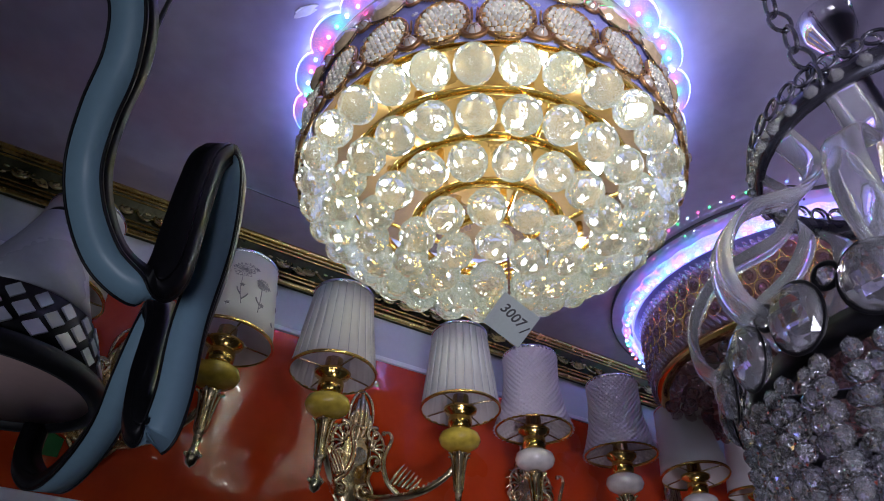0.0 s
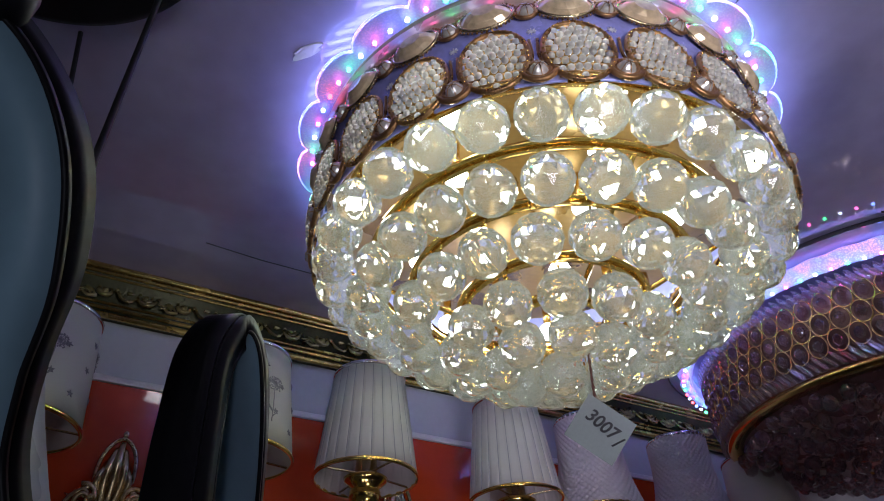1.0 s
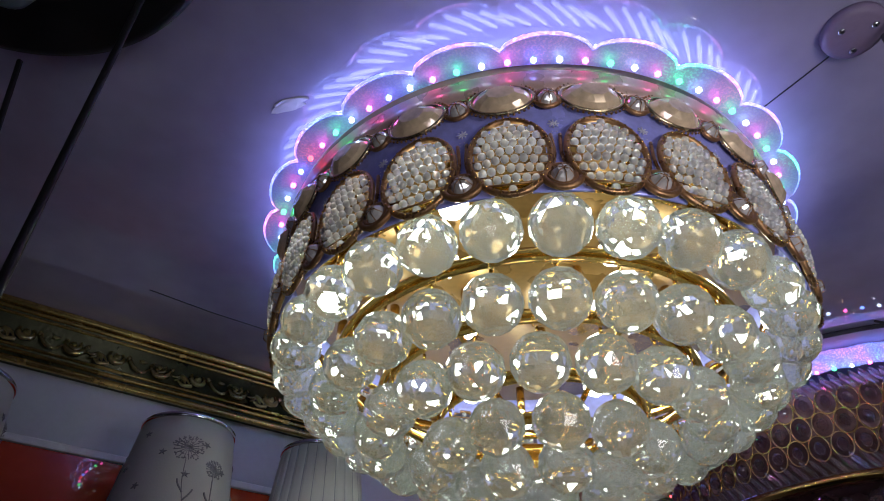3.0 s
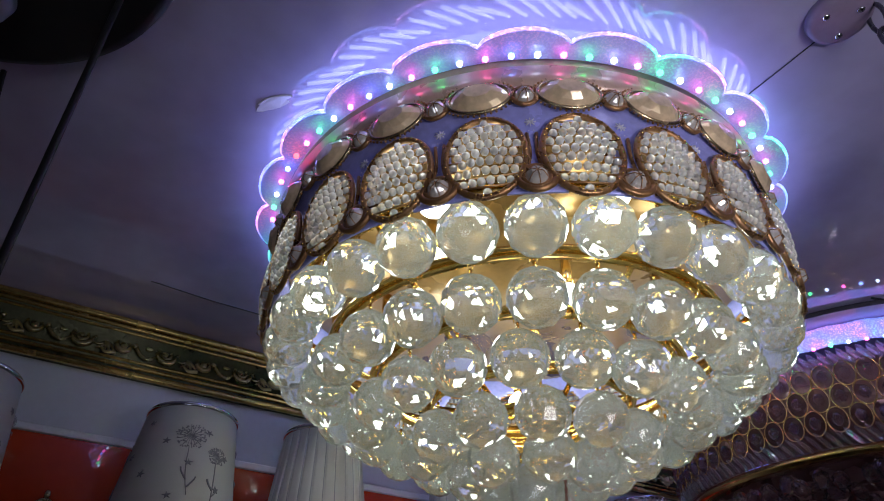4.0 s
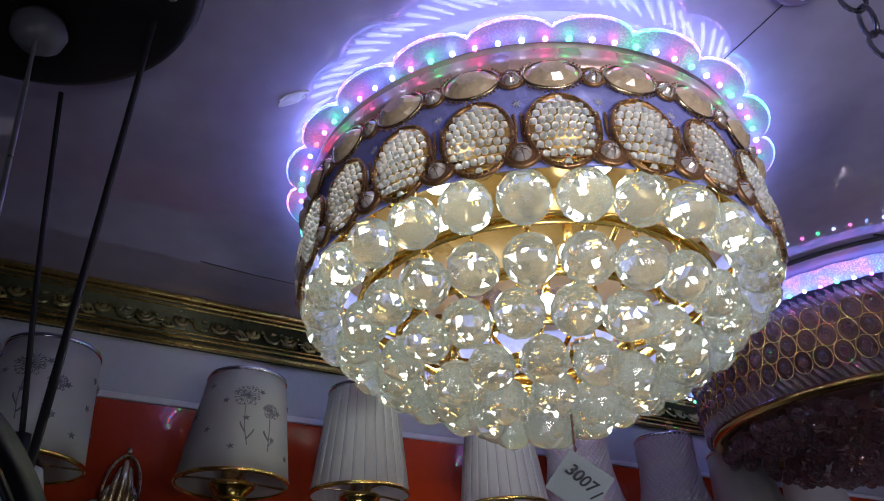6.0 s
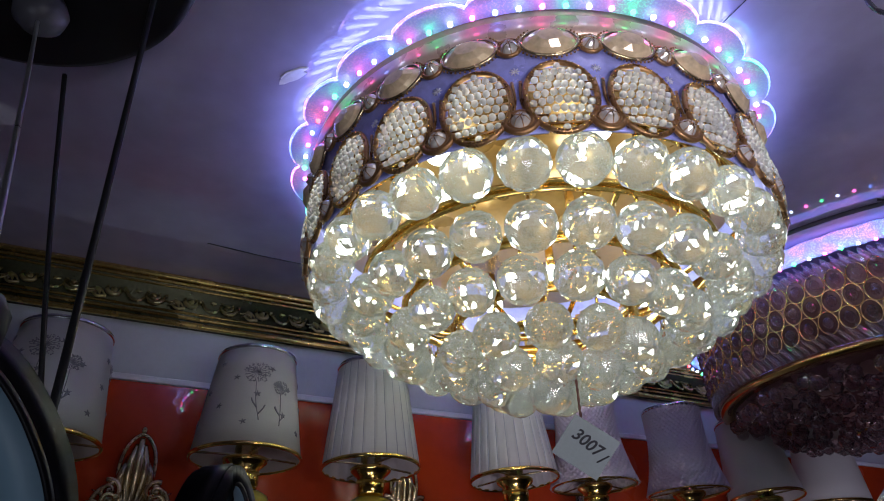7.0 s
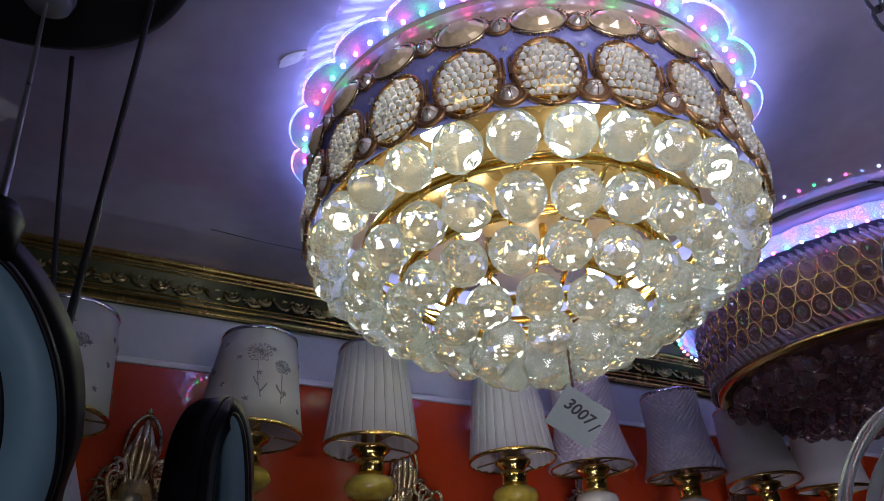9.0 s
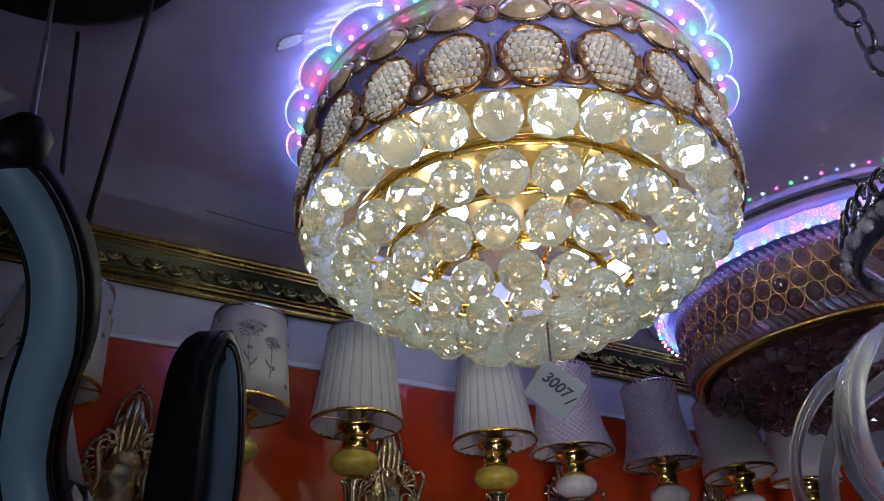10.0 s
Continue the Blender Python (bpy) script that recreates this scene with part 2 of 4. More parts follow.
def sweep(points, radius, bm=None, seg=8, taper=None, flat=1.0, closed=False):
    """A tube along points; taper gives the radius factor along 0..1."""
    bm = bm or bmesh.new()
    pts = [Vector(p) for p in points]
    n = len(pts)
    rings = []
    up = None
    for i, p in enumerate(pts):
        if closed:
            d = (pts[(i + 1) % n] - pts[i - 1]).normalized()
        else:
            d = (pts[min(i + 1, n - 1)] - pts[max(i - 1, 0)]).normalized()
        if up is None:
            up = d.orthogonal().normalized()
        up = (up - d * up.dot(d))
        up = up.normalized() if up.length > 1e-6 else d.orthogonal().normalized()
        side = d.cross(up)
        r = radius * (taper(i / (n - 1)) if taper else 1.0)
        rings.append([bm.verts.new(p + (up * math.cos(2 * math.pi * k / seg) * flat + side * math.sin(2 * math.pi * k / seg)) * r) for k in range(seg)])
    for i in range(n if closed else n - 1):
        a, b = rings[i], rings[(i + 1) % n]
        for k in range(seg):
            j = (k + 1) % seg
            bm.faces.new((a[k], a[j], b[j], b[k]))
    if not closed:
        bm.faces.new(list(reversed(rings[0])))
        bm.faces.new(rings[-1])
    return bm


def spline(ctrl, per=8):
    """Catmull-Rom through the control points."""
    c = [Vector(p) for p in ctrl]
    c = [c[0] * 2 - c[1]] + c + [c[-1] * 2 - c[-2]]
    out = []
    for i in range(1, len(c) - 2):
        for k in range(per):
            t = k / per
            a, b, d, e = c[i - 1], c[i], c[i + 1], c[i + 2]
            out.append(0.5 * ((2 * b) + (d - a) * t + (2 * a - 5 * b + 4 * d - e) * t * t + (3 * b - a - 3 * d + e) * t ** 3))
    out.append(c[-2])
    return out


def ball(bm, c, r, sub=1, sx=1, sy=1, sz=1):
    g = bmesh.ops.create_icosphere(bm, subdivisions=sub, radius=r, matrix=Matrix.Translation(c) @ Matrix.Diagonal((sx, sy, sz, 1)))
    return g["verts"]


def facet_ball(r, belts=((-68, 6), (-42, 10), (-15, 13), (15, 13), (42, 10), (68, 6)), sz=1.0):
    bm = bmesh.new()
    for k, (lat, n) in enumerate(belts):
        for i in range(n):
            a = 2 * math.pi * (i + 0.5 * (k % 2)) / n
            la = radians(lat)
            bm.verts.new((r * math.cos(la) * math.cos(a), r * math.cos(la) * math.sin(a), r * sz * math.sin(la)))
    bmesh.ops.convex_hull(bm, input=bm.verts[:])
    bmesh.ops.recalc_face_normals(bm, faces=bm.faces[:])
    return bm


def at_ring(az, r, z):
    """Pose on a ring round z: local x runs along the ring, local y outwards, local z up."""
    a = radians(az)
    return Matrix.Translation((r * math.cos(a), r * math.sin(a), z)) @ Matrix.Rotation(a - math.pi / 2, 4, "Z")


# ---- room ----
CEIL, WALL_Y = 2.649, 0.555
X0, X1, Y0 = -2.6, 3.6, -3.2


def structure(name, bm, mat, label, smooth=False):
    return tagged(put(name, mesh_of(name, bm, mat, smooth)), label, name.split("_")[0], kind="structure")


structure("floor", box(bmesh.new(), X0, X1, Y0, WALL_Y, -0.1, 0.0), M_FLOOR, "polished beige tiled shop floor")
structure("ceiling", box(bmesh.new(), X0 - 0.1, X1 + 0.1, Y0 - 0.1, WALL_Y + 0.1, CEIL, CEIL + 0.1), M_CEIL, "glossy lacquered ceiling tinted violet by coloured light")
structure("wall_north", box(bmesh.new(), X0 - 0.1, X1 + 0.1, WALL_Y, WALL_Y + 0.1, -0.1, CEIL), M_WALL, "white painted wall above a red display panel")
structure("wall_south", box(bmesh.new(), X0 - 0.1, X1 + 0.1, Y0 - 0.1, Y0, -0.1, CEIL), M_WALL, "plain white painted shop wall")
structure("wall_west", box(bmesh.new(), X0 - 0.1, X0, Y0, WALL_Y, -0.1, CEIL), M_WALL, "plain white painted shop wall")
structure("wall_east", box(bmesh.new(), X1, X1 + 0.1, Y0, WALL_Y, -0.1, CEIL), M_WALL, "plain white painted shop wall")
PAN_T, PAN_B = 2.460, 2.085
structure("panel_red", box(bmesh.new(), X0, X1, WALL_Y - 0.006, WALL_Y - 0.0, PAN_B, PAN_T, 0.0), M_PANEL, "glossy red orange display board on the wall")
structure("trim_top", box(bmesh.new(), X0, X1, WALL_Y - 0.010, WALL_Y, PAN_T + 0.001, PAN_T + 0.012, 0.002), M_TRIM, "thin white plastic edge strip above the red board")
structure("trim_bottom", box(bmesh.new(), X0, X1, WALL_Y - 0.014, WALL_Y, PAN_B - 0.02, PAN_B - 0.001, 0.003), M_TRIM, "pale plastic ledge strip below the red board")

# cornice: extruded gilt moulding with raised scrolls
cornice = thing("cornice", pose(0, WALL_Y, CEIL), "green gold gilded plaster cornice with scroll relief", "cornice", kind="structure")


def extrude_x(profile, x0, x1):
    bm = bmesh.new()
    a = [bm.verts.new((x0, y, z)) for y, z in profile]
    b = [bm.verts.new((x1, y, z)) for y, z in profile]
    n = len(profile)
    for i in range(n):
        j = (i + 1) % n
        bm.faces.new((a[i], b[i], b[j], a[j]))
    bm.faces.new(list(reversed(a)))
    bm.faces.new(b)
    bmesh.ops.recalc_face_normals(bm, faces=bm.faces[:])
    return bm


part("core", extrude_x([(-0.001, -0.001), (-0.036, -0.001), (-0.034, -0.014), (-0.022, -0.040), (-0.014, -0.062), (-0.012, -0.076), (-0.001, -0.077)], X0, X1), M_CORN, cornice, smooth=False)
for ya, za, r in ((-0.0375, -0.006, 0.0052), (-0.036, -0.0145, 0.0028), (-0.0325, -0.0205, 0.0022), (-0.019, -0.0565, 0.0022), (-0.0165, -0.0635, 0.0028), (-0.0125, -0.0735, 0.005)):
    part("bead_rail", sweep([(X0, ya, za), (X1, ya, za)], r, seg=10), M_CORNGOLD, cornice, "worn gold rail")


def scroll_relief():
    """One repeat of the relief: a spiral volute, its stem and a fan of leaves, in the x-z plane."""
    bm = bmesh.new()
    sp = [(0.012 * (1 - k / 26) * math.cos(k * 0.52), 0, 0.012 * (1 - k / 26) * math.sin(k * 0.52)) for k in range(25)]
    sweep(sp, 0.0028, bm, 6, taper=lambda t: 1.1 - 0.5 * t)
    sweep(spline([(0.012, 0, 0), (0.019, 0, -0.009), (0.028, 0, -0.011), (0.036, 0, -0.003)], 5), 0.0026, bm, 6, taper=lambda t: 1 - 0.6 * t)
    sweep(spline([(-0.008, 0, -0.012), (-0.018, 0, -0.014), (-0.026, 0, -0.007)], 5), 0.0022, bm, 6, taper=lambda t: 1 - 0.6 * t)
    for k in range(5):
        a = radians(20 + 32 * k)
        sweep(spline([(0.025, 0, 0.002), (0.025 + 0.006 * math.cos(a), 0, 0.002 + 0.006 * math.sin(a)), (0.025 + 0.012 * math.cos(a + 0.3), 0, 0.002 + 0.012 * math.sin(a + 0.3))], 3), 0.0022, bm, 6, taper=lambda t: 1.1 - 0.8 * t)
    ball(bm, (0, 0, 0), 0.003, 1)
    return bm


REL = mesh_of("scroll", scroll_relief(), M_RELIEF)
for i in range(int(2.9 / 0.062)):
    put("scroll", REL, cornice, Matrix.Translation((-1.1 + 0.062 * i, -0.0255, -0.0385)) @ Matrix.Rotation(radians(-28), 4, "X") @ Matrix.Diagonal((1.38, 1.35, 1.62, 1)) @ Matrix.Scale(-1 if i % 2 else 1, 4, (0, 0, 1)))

# ---- crystal ceiling lamps ----
BALL = mesh_of("crystal_ball", facet_ball(0.0258, ((-80, 5), (-56, 9), (-32, 13), (-8, 15), (16, 14), (40, 11), (64, 7), (86, 3))), M_BALL, False)


def hook_mesh():
    bm = bmesh.new()
    sweep([(0, 0, 0.024), (0, 0, 0.034)], 0.0016, bm, 6)
    sweep([(-0.003, 0, 0.034), (-0.003, 0, 0.05)], 0.0006, bm, 5)
    sweep([(0.003, 0, 0.034), (0.003, 0, 0.05)], 0.0006, bm, 5)
    return bm


HOOK = mesh_of("hook", hook_mesh(), M_GOLD)


def ellipse_ring(a, b, r, n=36, seg=8):
    return sweep([(a * math.cos(2 * math.pi * i / n), 0, b * math.sin(2 * math.pi * i / n)) for i in range(n)], r, seg=seg, closed=True)


def oval_dots_mesh(a, b):
    bm = bmesh.new()
    n = 34
    for i in range(n):
        t = 2 * math.pi * i / n
        ball(bm, (a * math.cos(t), 0.0028, b * math.sin(t)), 0.0011, 1)
    return bm


def oval_beads_mesh(a, b, pitch=0.0074, row=0.0094):
    bm = bmesh.new()
    rng = random.Random(4)
    for j in range(-5, 6):
        for i in range(-6, 7):
            x, z = (i + 0.5 * (j % 2)) * pitch, j * row
            q = (x / (a - 0.003)) ** 2 + (z / (b - 0.003)) ** 2
            if q < 0.94:
                ball(bm, (x + rng.uniform(-.0004, .0004), 0.006 * (1 - q), z + rng.uniform(-.0006, .0006)), 0.0036, 2, 1, 1, 1.12)
    return bm


def oval_wires_mesh(a, b, row=0.0094):
    bm = bmesh.new()
    for j in range(-5, 5):
        z = (j + 0.5) * row
        if abs(z) < b - 0.003:
            x = a * math.sqrt(1 - (z / b) ** 2)
            sweep([(-x, 0.0012, z), (x, 0.0012, z)], 0.0009, bm, 5)
    return bm


def gem_mesh(a, b, d):
    """A faceted cabochon: girdle, one step, and a table."""
    bm = bmesh.new()
    for s, y, n, o in ((1.0, 0, 18, 0), (0.8, d * 0.55, 14, 0.5), (0.48, d, 9, 0)):
        for i in range(n):
            t = 2 * math.pi * (i + o) / n
            bm.verts.new((a * s * math.cos(t), y, b * s * math.sin(t)))
    for i in range(12):
        t = 2 * math.pi * i / 12
        bm.verts.new((a * 0.8 * math.cos(t), -0.003, b * 0.8 * math.sin(t)))
    bmesh.ops.convex_hull(bm, input=bm.verts[:])
    return bm


def beaded_ellipse(a, b, r, n):
    bm = bmesh.new()
    for i in range(n):
        t = 2 * math.pi * i / n
        ball(bm, (a * math.cos(t), 0, b * math.sin(t)), r, 1)
    return bm


OA, OB = 0.0325, 0.0425
OVAL_F = mesh_of("oval_frame", ellipse_ring(OA, OB, 0.0028), M_BRONZE)
OVAL_G = mesh_of("gilt_beading", oval_dots_mesh(OA, OB), M_GOLD)
OVAL_B = mesh_of("bead_field", oval_beads_mesh(OA, OB), M_PEARL)
OVAL_D = mesh_of("row_wire", oval_wires_mesh(OA, OB), M_BRONZE)
GEM = mesh_of("gem", gem_mesh(0.0262, 0.0165, 0.010), M_AMBER, False)
GEM_F = mesh_of("gem_frame", ellipse_ring(0.0275, 0.0175, 0.002), M_GOLDOLD)
GEM_T = mesh_of("gem_beading", beaded_ellipse(0.0318, 0.0212, 0.0013, 40), M_BRONZE)
STUD = mesh_of("stud", gem_mesh(0.0095, 0.0095, 0.007), M_STUD, False)
STUD_BM = ellipse_ring(0.0108, 0.0108, 0.0022, 20)
for k in range(3):
    c, w = 0.0096 * math.cos(k * math.pi / 3 + 0.3), 0.0096 * math.sin(k * math.pi / 3 + 0.3)
    sweep([(-c, 0.0006, -w), (-c * 0.5, 0.0076, -w * 0.5), (c * 0.5, 0.0076, w * 0.5), (c, 0.0006, w)], 0.00042, STUD_BM, 5)
STUD_F = mesh_of("stud_frame", STUD_BM, M_BRONZE)


def link_mesh():
    """The bronze bracket that joins two ovals under a stud."""
    bm = sweep(spline([(-0.0165, 0, 0.000), (-0.011, 0, -0.009), (0, 0, -0.0135), (0.011, 0, -0.009), (0.0165, 0, 0.000)], 5), 0.0028, seg=8)
    sweep(spline([(-0.006, -0.003, 0.010), (-0.0028, -0.003, 0.028), (-0.004, -0.003, 0.05)], 4), 0.0016, bm, 6)
    sweep(spline([(0.006, -0.003, 0.010), (0.0028, -0.003, 0.028), (0.004, -0.003, 0.05)], 4), 0.0016, bm, 6)
    return bm


LINK = mesh_of("oval_link", link_mesh(), M_BRONZE)


def scallop_ring(n, r_in, r_mid, r_tip, z, thick, phase=0.0, per=12):
    """Flat acrylic plate whose rim runs in n round petals."""
    bm = bmesh.new()
    tops, bots = [], []
    m = n * per
    for s, zz in ((tops, z + thick), (bots, z)):
        inner, outer = [], []
        for i in range(m):
            a = 2 * math.pi * i / m + phase
            u = (i % per) / per
            ro = r_mid + (r_tip - r_mid) * abs(math.sin(math.pi * u)) ** 0.6
            inner.append(bm.verts.new((r_in * math.cos(a), r_in * math.sin(a), zz)))
            outer.append(bm.verts.new((ro * math.cos(a), ro * math.sin(a), zz - (0.0))))
        s.extend((inner, outer))
    for i in range(m):
        j = (i + 1) % m
        bm.faces.new((tops[0][i], tops[1][i], tops[1][j], tops[0][j]))
        bm.faces.new((bots[0][j], bots[1][j], bots[1][i], bots[0][i]))
        bm.faces.new((bots[1][i], bots[1][j], tops[1][j], tops[1][i]))
        bm.faces.new((tops[0][i], tops[0][j], bots[0][j], bots[0][i]))
    return bm


def scallop_edge(n, r_mid, r_tip, z, rad, phase=0.0, per=12):
    pts = []
    for i in range(n * per):
        a = 2 * math.pi * i / (n * per) + phase
        u = (i % per) / per
        ro = r_mid + (r_tip - r_mid) * abs(math.sin(math.pi * u)) ** 0.6
        pts.append((ro * math.cos(a), ro * math.sin(a), z))
    return sweep(pts, rad, seg=6, closed=True)


def led_chain(lamp, r, z, n, seed=1):
    rng = random.Random(seed)
    bms = [bmesh.new() for _ in LED]
    for i in range(n):
        a = 2 * math.pi * i / n
        k = (0, 2, 3)[i % 3] if rng.random() < 0.85 else (1, 4)[i % 2]
        ball(bms[k], (r * math.cos(a), r * math.sin(a), z), 0.0033, 1)
    for bm, m in zip(bms, LED):
        tagged(part("led_chain", bm, m, lamp, "tiny glowing coloured leds"), kind="stuff")


def ball_ring(lamp, n, r, z, phase):
    for i in range(n):
        b = put("crystal_ball", BALL, lamp, at_ring(phase + 360 * i / n, r, z) @ Matrix.Rotation(0.7 * i, 4, "Z"))
        put("hook", HOOK, b)


def pierced_band(n, phase):
    """The band behind the ovals, with an opening behind each."""
    bm = bmesh.new()
    per, rows = 26, 30
    z0, z1 = 2.462, 2.602
    g = []
    for k in range(rows + 1):
        z = z0 + (z1 - z0) * k / rows
        r = 0.279 if z < 2.545 else 0.279 + 0.005 * (z - 2.545) / 0.057
        g.append([bm.verts.new((r * math.cos(2 * math.pi * i / (n * per) + radians(phase)), r * math.sin(2 * math.pi * i / (n * per) + radians(phase)), z - CEIL)) for i in range(n * per)])
    for k in range(rows):
        z = z0 + (z1 - z0) * (k + 0.5) / rows
        for i in range(n * per):
            u = ((i + 0.5) / per + 0.5) % 1 - 0.5
            if (u * 2 * math.pi / n * 0.279 / (OA - 0.002)) ** 2 + ((z - 2.5) / (OB - 0.002)) ** 2 > 1:
                j = (i + 1) % (n * per)
                bm.faces.new((g[k][i], g[k][j], g[k + 1][j], g[k + 1][i]))
    bmesh.ops.delete(bm, geom=[v for v in bm.verts if not v.link_faces], context="VERTS")
    bmesh.ops.solidify(bm, geom=bm.faces[:], thickness=0.002)
    return bm


def print_mesh():
    """A printed star with two dotted lines below it."""
    bm = bmesh.new()
    for k in range(8):
        a = math.pi * k / 4
        sweep([(0, 0, 0.016), (0.0048 * math.cos(a), 0, 0.016 + 0.0048 * math.sin(a))], 0.0006, bm, 4)
    for k in range(9):
        for x in (-0.002, 0.002):
            ball(bm, (x, 0, 0.006 - 0.0042 * k), 0.0005, 1)
    return bm


PRINT = mesh_of("star_print", print_mesh(), M_PRINT)
lamp = thing("crystal_ceiling_lamp", pose(0, 0, CEIL), "lit round crystal ceiling lamp with hanging faceted balls", "ceiling lamp", "crystal ceiling lamps")
DZ = -CEIL
part("mounting_plate", lathe([(0.0, -0.001), (0.24, -0.001), (0.24, -0.022), (0.283, -0.024), (0.283, -0.03), (0.0, -0.03)], 96), M_CREAM, lamp, "cream lacquered metal mounting plate")
part("light_guide", lathe([(0.272, 2.6195 + DZ), (0.277, 2.6195 + DZ), (0.277, 2.635 + DZ), (0.272, 2.635 + DZ)], 96, close=True), M_GUIDE, lamp, "violet glowing led strip")
part("scalloped_acrylic", scallop_ring(23, 0.286, 0.301, 0.315, 2.6135 + DZ, 0.005, radians(-118.8)), M_ACRYL, lamp, "edge lit acrylic petals", smooth=False)
part("petal_edge", scallop_edge(23, 0.302, 0.316, 2.616 + DZ, 0.0016, radians(-118.8)), M_RIM, lamp, "glowing acrylic rim")
# Glowing ribs added above the petals; their mirror image streaks the ceiling.
for i in range(23 * 5):
    a = 2 * math.pi * i / 115
    tip = 0.301 + 0.014 * abs(math.sin(23 / 2 * (a - 0.1))) ** 0.6 - 0.0035
    a += radians(-118.8)
    pts = [((0.287 + (tip - 0.287) * k / 3) * math.cos(a - 0.1 * k / 3), (0.287 + (tip - 0.287) * k / 3) * math.sin(a - 0.1 * k / 3), 2.6215 + DZ) for k in range(4)]
    part("streak_rib", sweep(pts, 0.0021, seg=5, taper=lambda t: 0.6 + 0.7 * t * (1.5 - t)), M_STREAK, lamp)
led_chain(lamp, 0.2955, 2.6065 + DZ, 81)
part("band", pierced_band(23, -118.8), M_NAVY, lamp, "smoky blue mirrored band with oval openings")
part("upper_rail", lathe([(0.280, 2.578 + DZ), (0.2845, 2.579 + DZ), (0.288, 2.602 + DZ), (0.280, 2.603 + DZ)], 96, close=True), M_SATIN, lamp, "pink beige satin metal strip")
for i in range(23):
    az = -118.8 + 360 / 23 * i
    o = put("oval_medallion", OVAL_F, lamp, at_ring(az, 0.283, 2.500 + DZ), "bronze framed oval of clear rhinestones")
    tagged(put("row_wire", OVAL_D, o), kind="stuff")
    tagged(put("bead_field", OVAL_B, o), kind="stuff")
    tagged(put("gilt_beading", OVAL_G, o), "gold dots on the frame", kind="stuff")
    put("star_print", PRINT, lamp, at_ring(az + 7.8, 0.2805, 2.522 + DZ), "white printed star and dots")
    g = put("gem", GEM, lamp, at_ring(az - 0.6, 0.284, 2.569 + DZ), "champagne oval crystal")
    put("gem_frame", GEM_F, g)
    put("gem_beading", GEM_T, g)
    s = put("stud", STUD, lamp, at_ring(az + 7.8, 0.284, 2.474 + DZ))
    put("stud_frame", STUD_F, s)
    put("oval_link", LINK, s)
    s = put("stud", STUD, lamp, at_ring(az + 7.3, 0.284, 2.567 + DZ))
    put("stud_frame", STUD_F, s)

# inside: warm lit plate, gold steps that carry the balls
part("reflector", lathe([(0.0, 2.560 + DZ), (0.274, 2.560 + DZ), (0.274, 2.564 + DZ), (0.0, 2.564 + DZ)], 96, close=False), M_TAN, lamp, "tan gold lacquered plate behind the bulbs")
TIERS = ((30, 0.256, 2.448, -127.0), (25, 0.213, 2.409, -127.0), (19, 0.165, 2.380, -132.0), (12, 0.108, 2.354, -124.0), (7, 0.062, 2.334, -115.0), (1, 0.0, 2.320, 0.0))
for n, r, z, ph in TIERS:
    ball_ring(lamp, n, r, z + DZ, ph)
    if r > 0.05:
        part("tier_ring", lathe([(r - 0.004, z + 0.047 + DZ), (r + 0.004, z + 0.047 + DZ), (r + 0.004, z + 0.050 + DZ), (r - 0.004, z + 0.050 + DZ)], 72, close=True), M_GOLD, lamp, "polished gold ring")
        part("tier_strip", lathe([(r - 0.006, z + 0.041 + DZ), (r - 0.0045, z + 0.041 + DZ), (r - 0.0045, z + 0.054 + DZ), (r - 0.006, z + 0.054 + DZ)], 72, close=True), M_GOLD, lamp, "polished gold strip")
for i in range(6):
    a = radians(60 * i + 20)
    bm = sweep([(0.27 * math.cos(a), 0.27 * math.sin(a), 2.510 + DZ), (0.2 * math.cos(a), 0.2 * math.sin(a), 2.462 + DZ), (0.06 * math.cos(a), 0.06 * math.sin(a), 2.385 + DZ)], 0.003, seg=6)
    part("spoke", bm, M_GOLD, lamp)
for n, r in ((9, 0.232), (6, 0.16), (3, 0.075)):
    for i in range(n):
        a = 2 * math.pi * (i + 0.3) / n
        bm = bmesh.new()
        ball(bm, (r * math.cos(a), r * math.sin(a), 2.508 + DZ), 0.0145, 2, 1, 1, 0.9)
        bulb = part("bulb", bm, M_BULB, lamp, "small warm white bulb")
        part("bulb_holder", sweep([(r * math.cos(a), r * math.sin(a), 2.5205 + DZ), (r * math.cos(a), r * math.sin(a), 2.559 + DZ)], 0.006, seg=10), M_GOLD, bulb)

cornice.matrix_basis = pose(0, WALL_Y, CEIL) @ Matrix.Diagonal((1, 1.08, 1.085, 1))

# ---- price tag under the ceiling lamp ----
tag_m = Matrix(((0.868, -0.400, 0.293, 0.0279), (-0.129, -0.753, -0.645, -0.0132), (-0.479, -0.523, 0.705, 2.2581), (0, 0, 0, 1)))
tag = thing("price_tag", tag_m, "small pale paper price tag hanging on a string", "price tag")
tag_bm = box(bmesh.new(), -0.0285, 0.0285, -0.0004, 0.0004, -0.0245, 0.0245)
for v in tag_bm.verts:
    v.co.y += 0.0015 * math.sin(v.co.x * 60)
part("card", tag_bm, M_PAPER, tag, smooth=False)


def writing(text, size, m, mat, parent, name="writing"):
    cu = bpy.data.curves.new(name, "FONT")
    cu.body, cu.size, cu.extrude, cu.offset = text, size, 0.0002, 0.00035
    cu.shear, cu.align_x, cu.align_y = 0.25, "CENTER", "CENTER"
    ob = new("temp_writing", cu)
    dg = bpy.context.evaluated_depsgraph_get()
    me = bpy.data.meshes.new_from_object(ob.evaluated_get(dg))
    me.name = name
    me.materials.clear()
    me.materials.append(mat)
    bpy.data.objects.remove(ob)
    return put(name, me, parent, m)


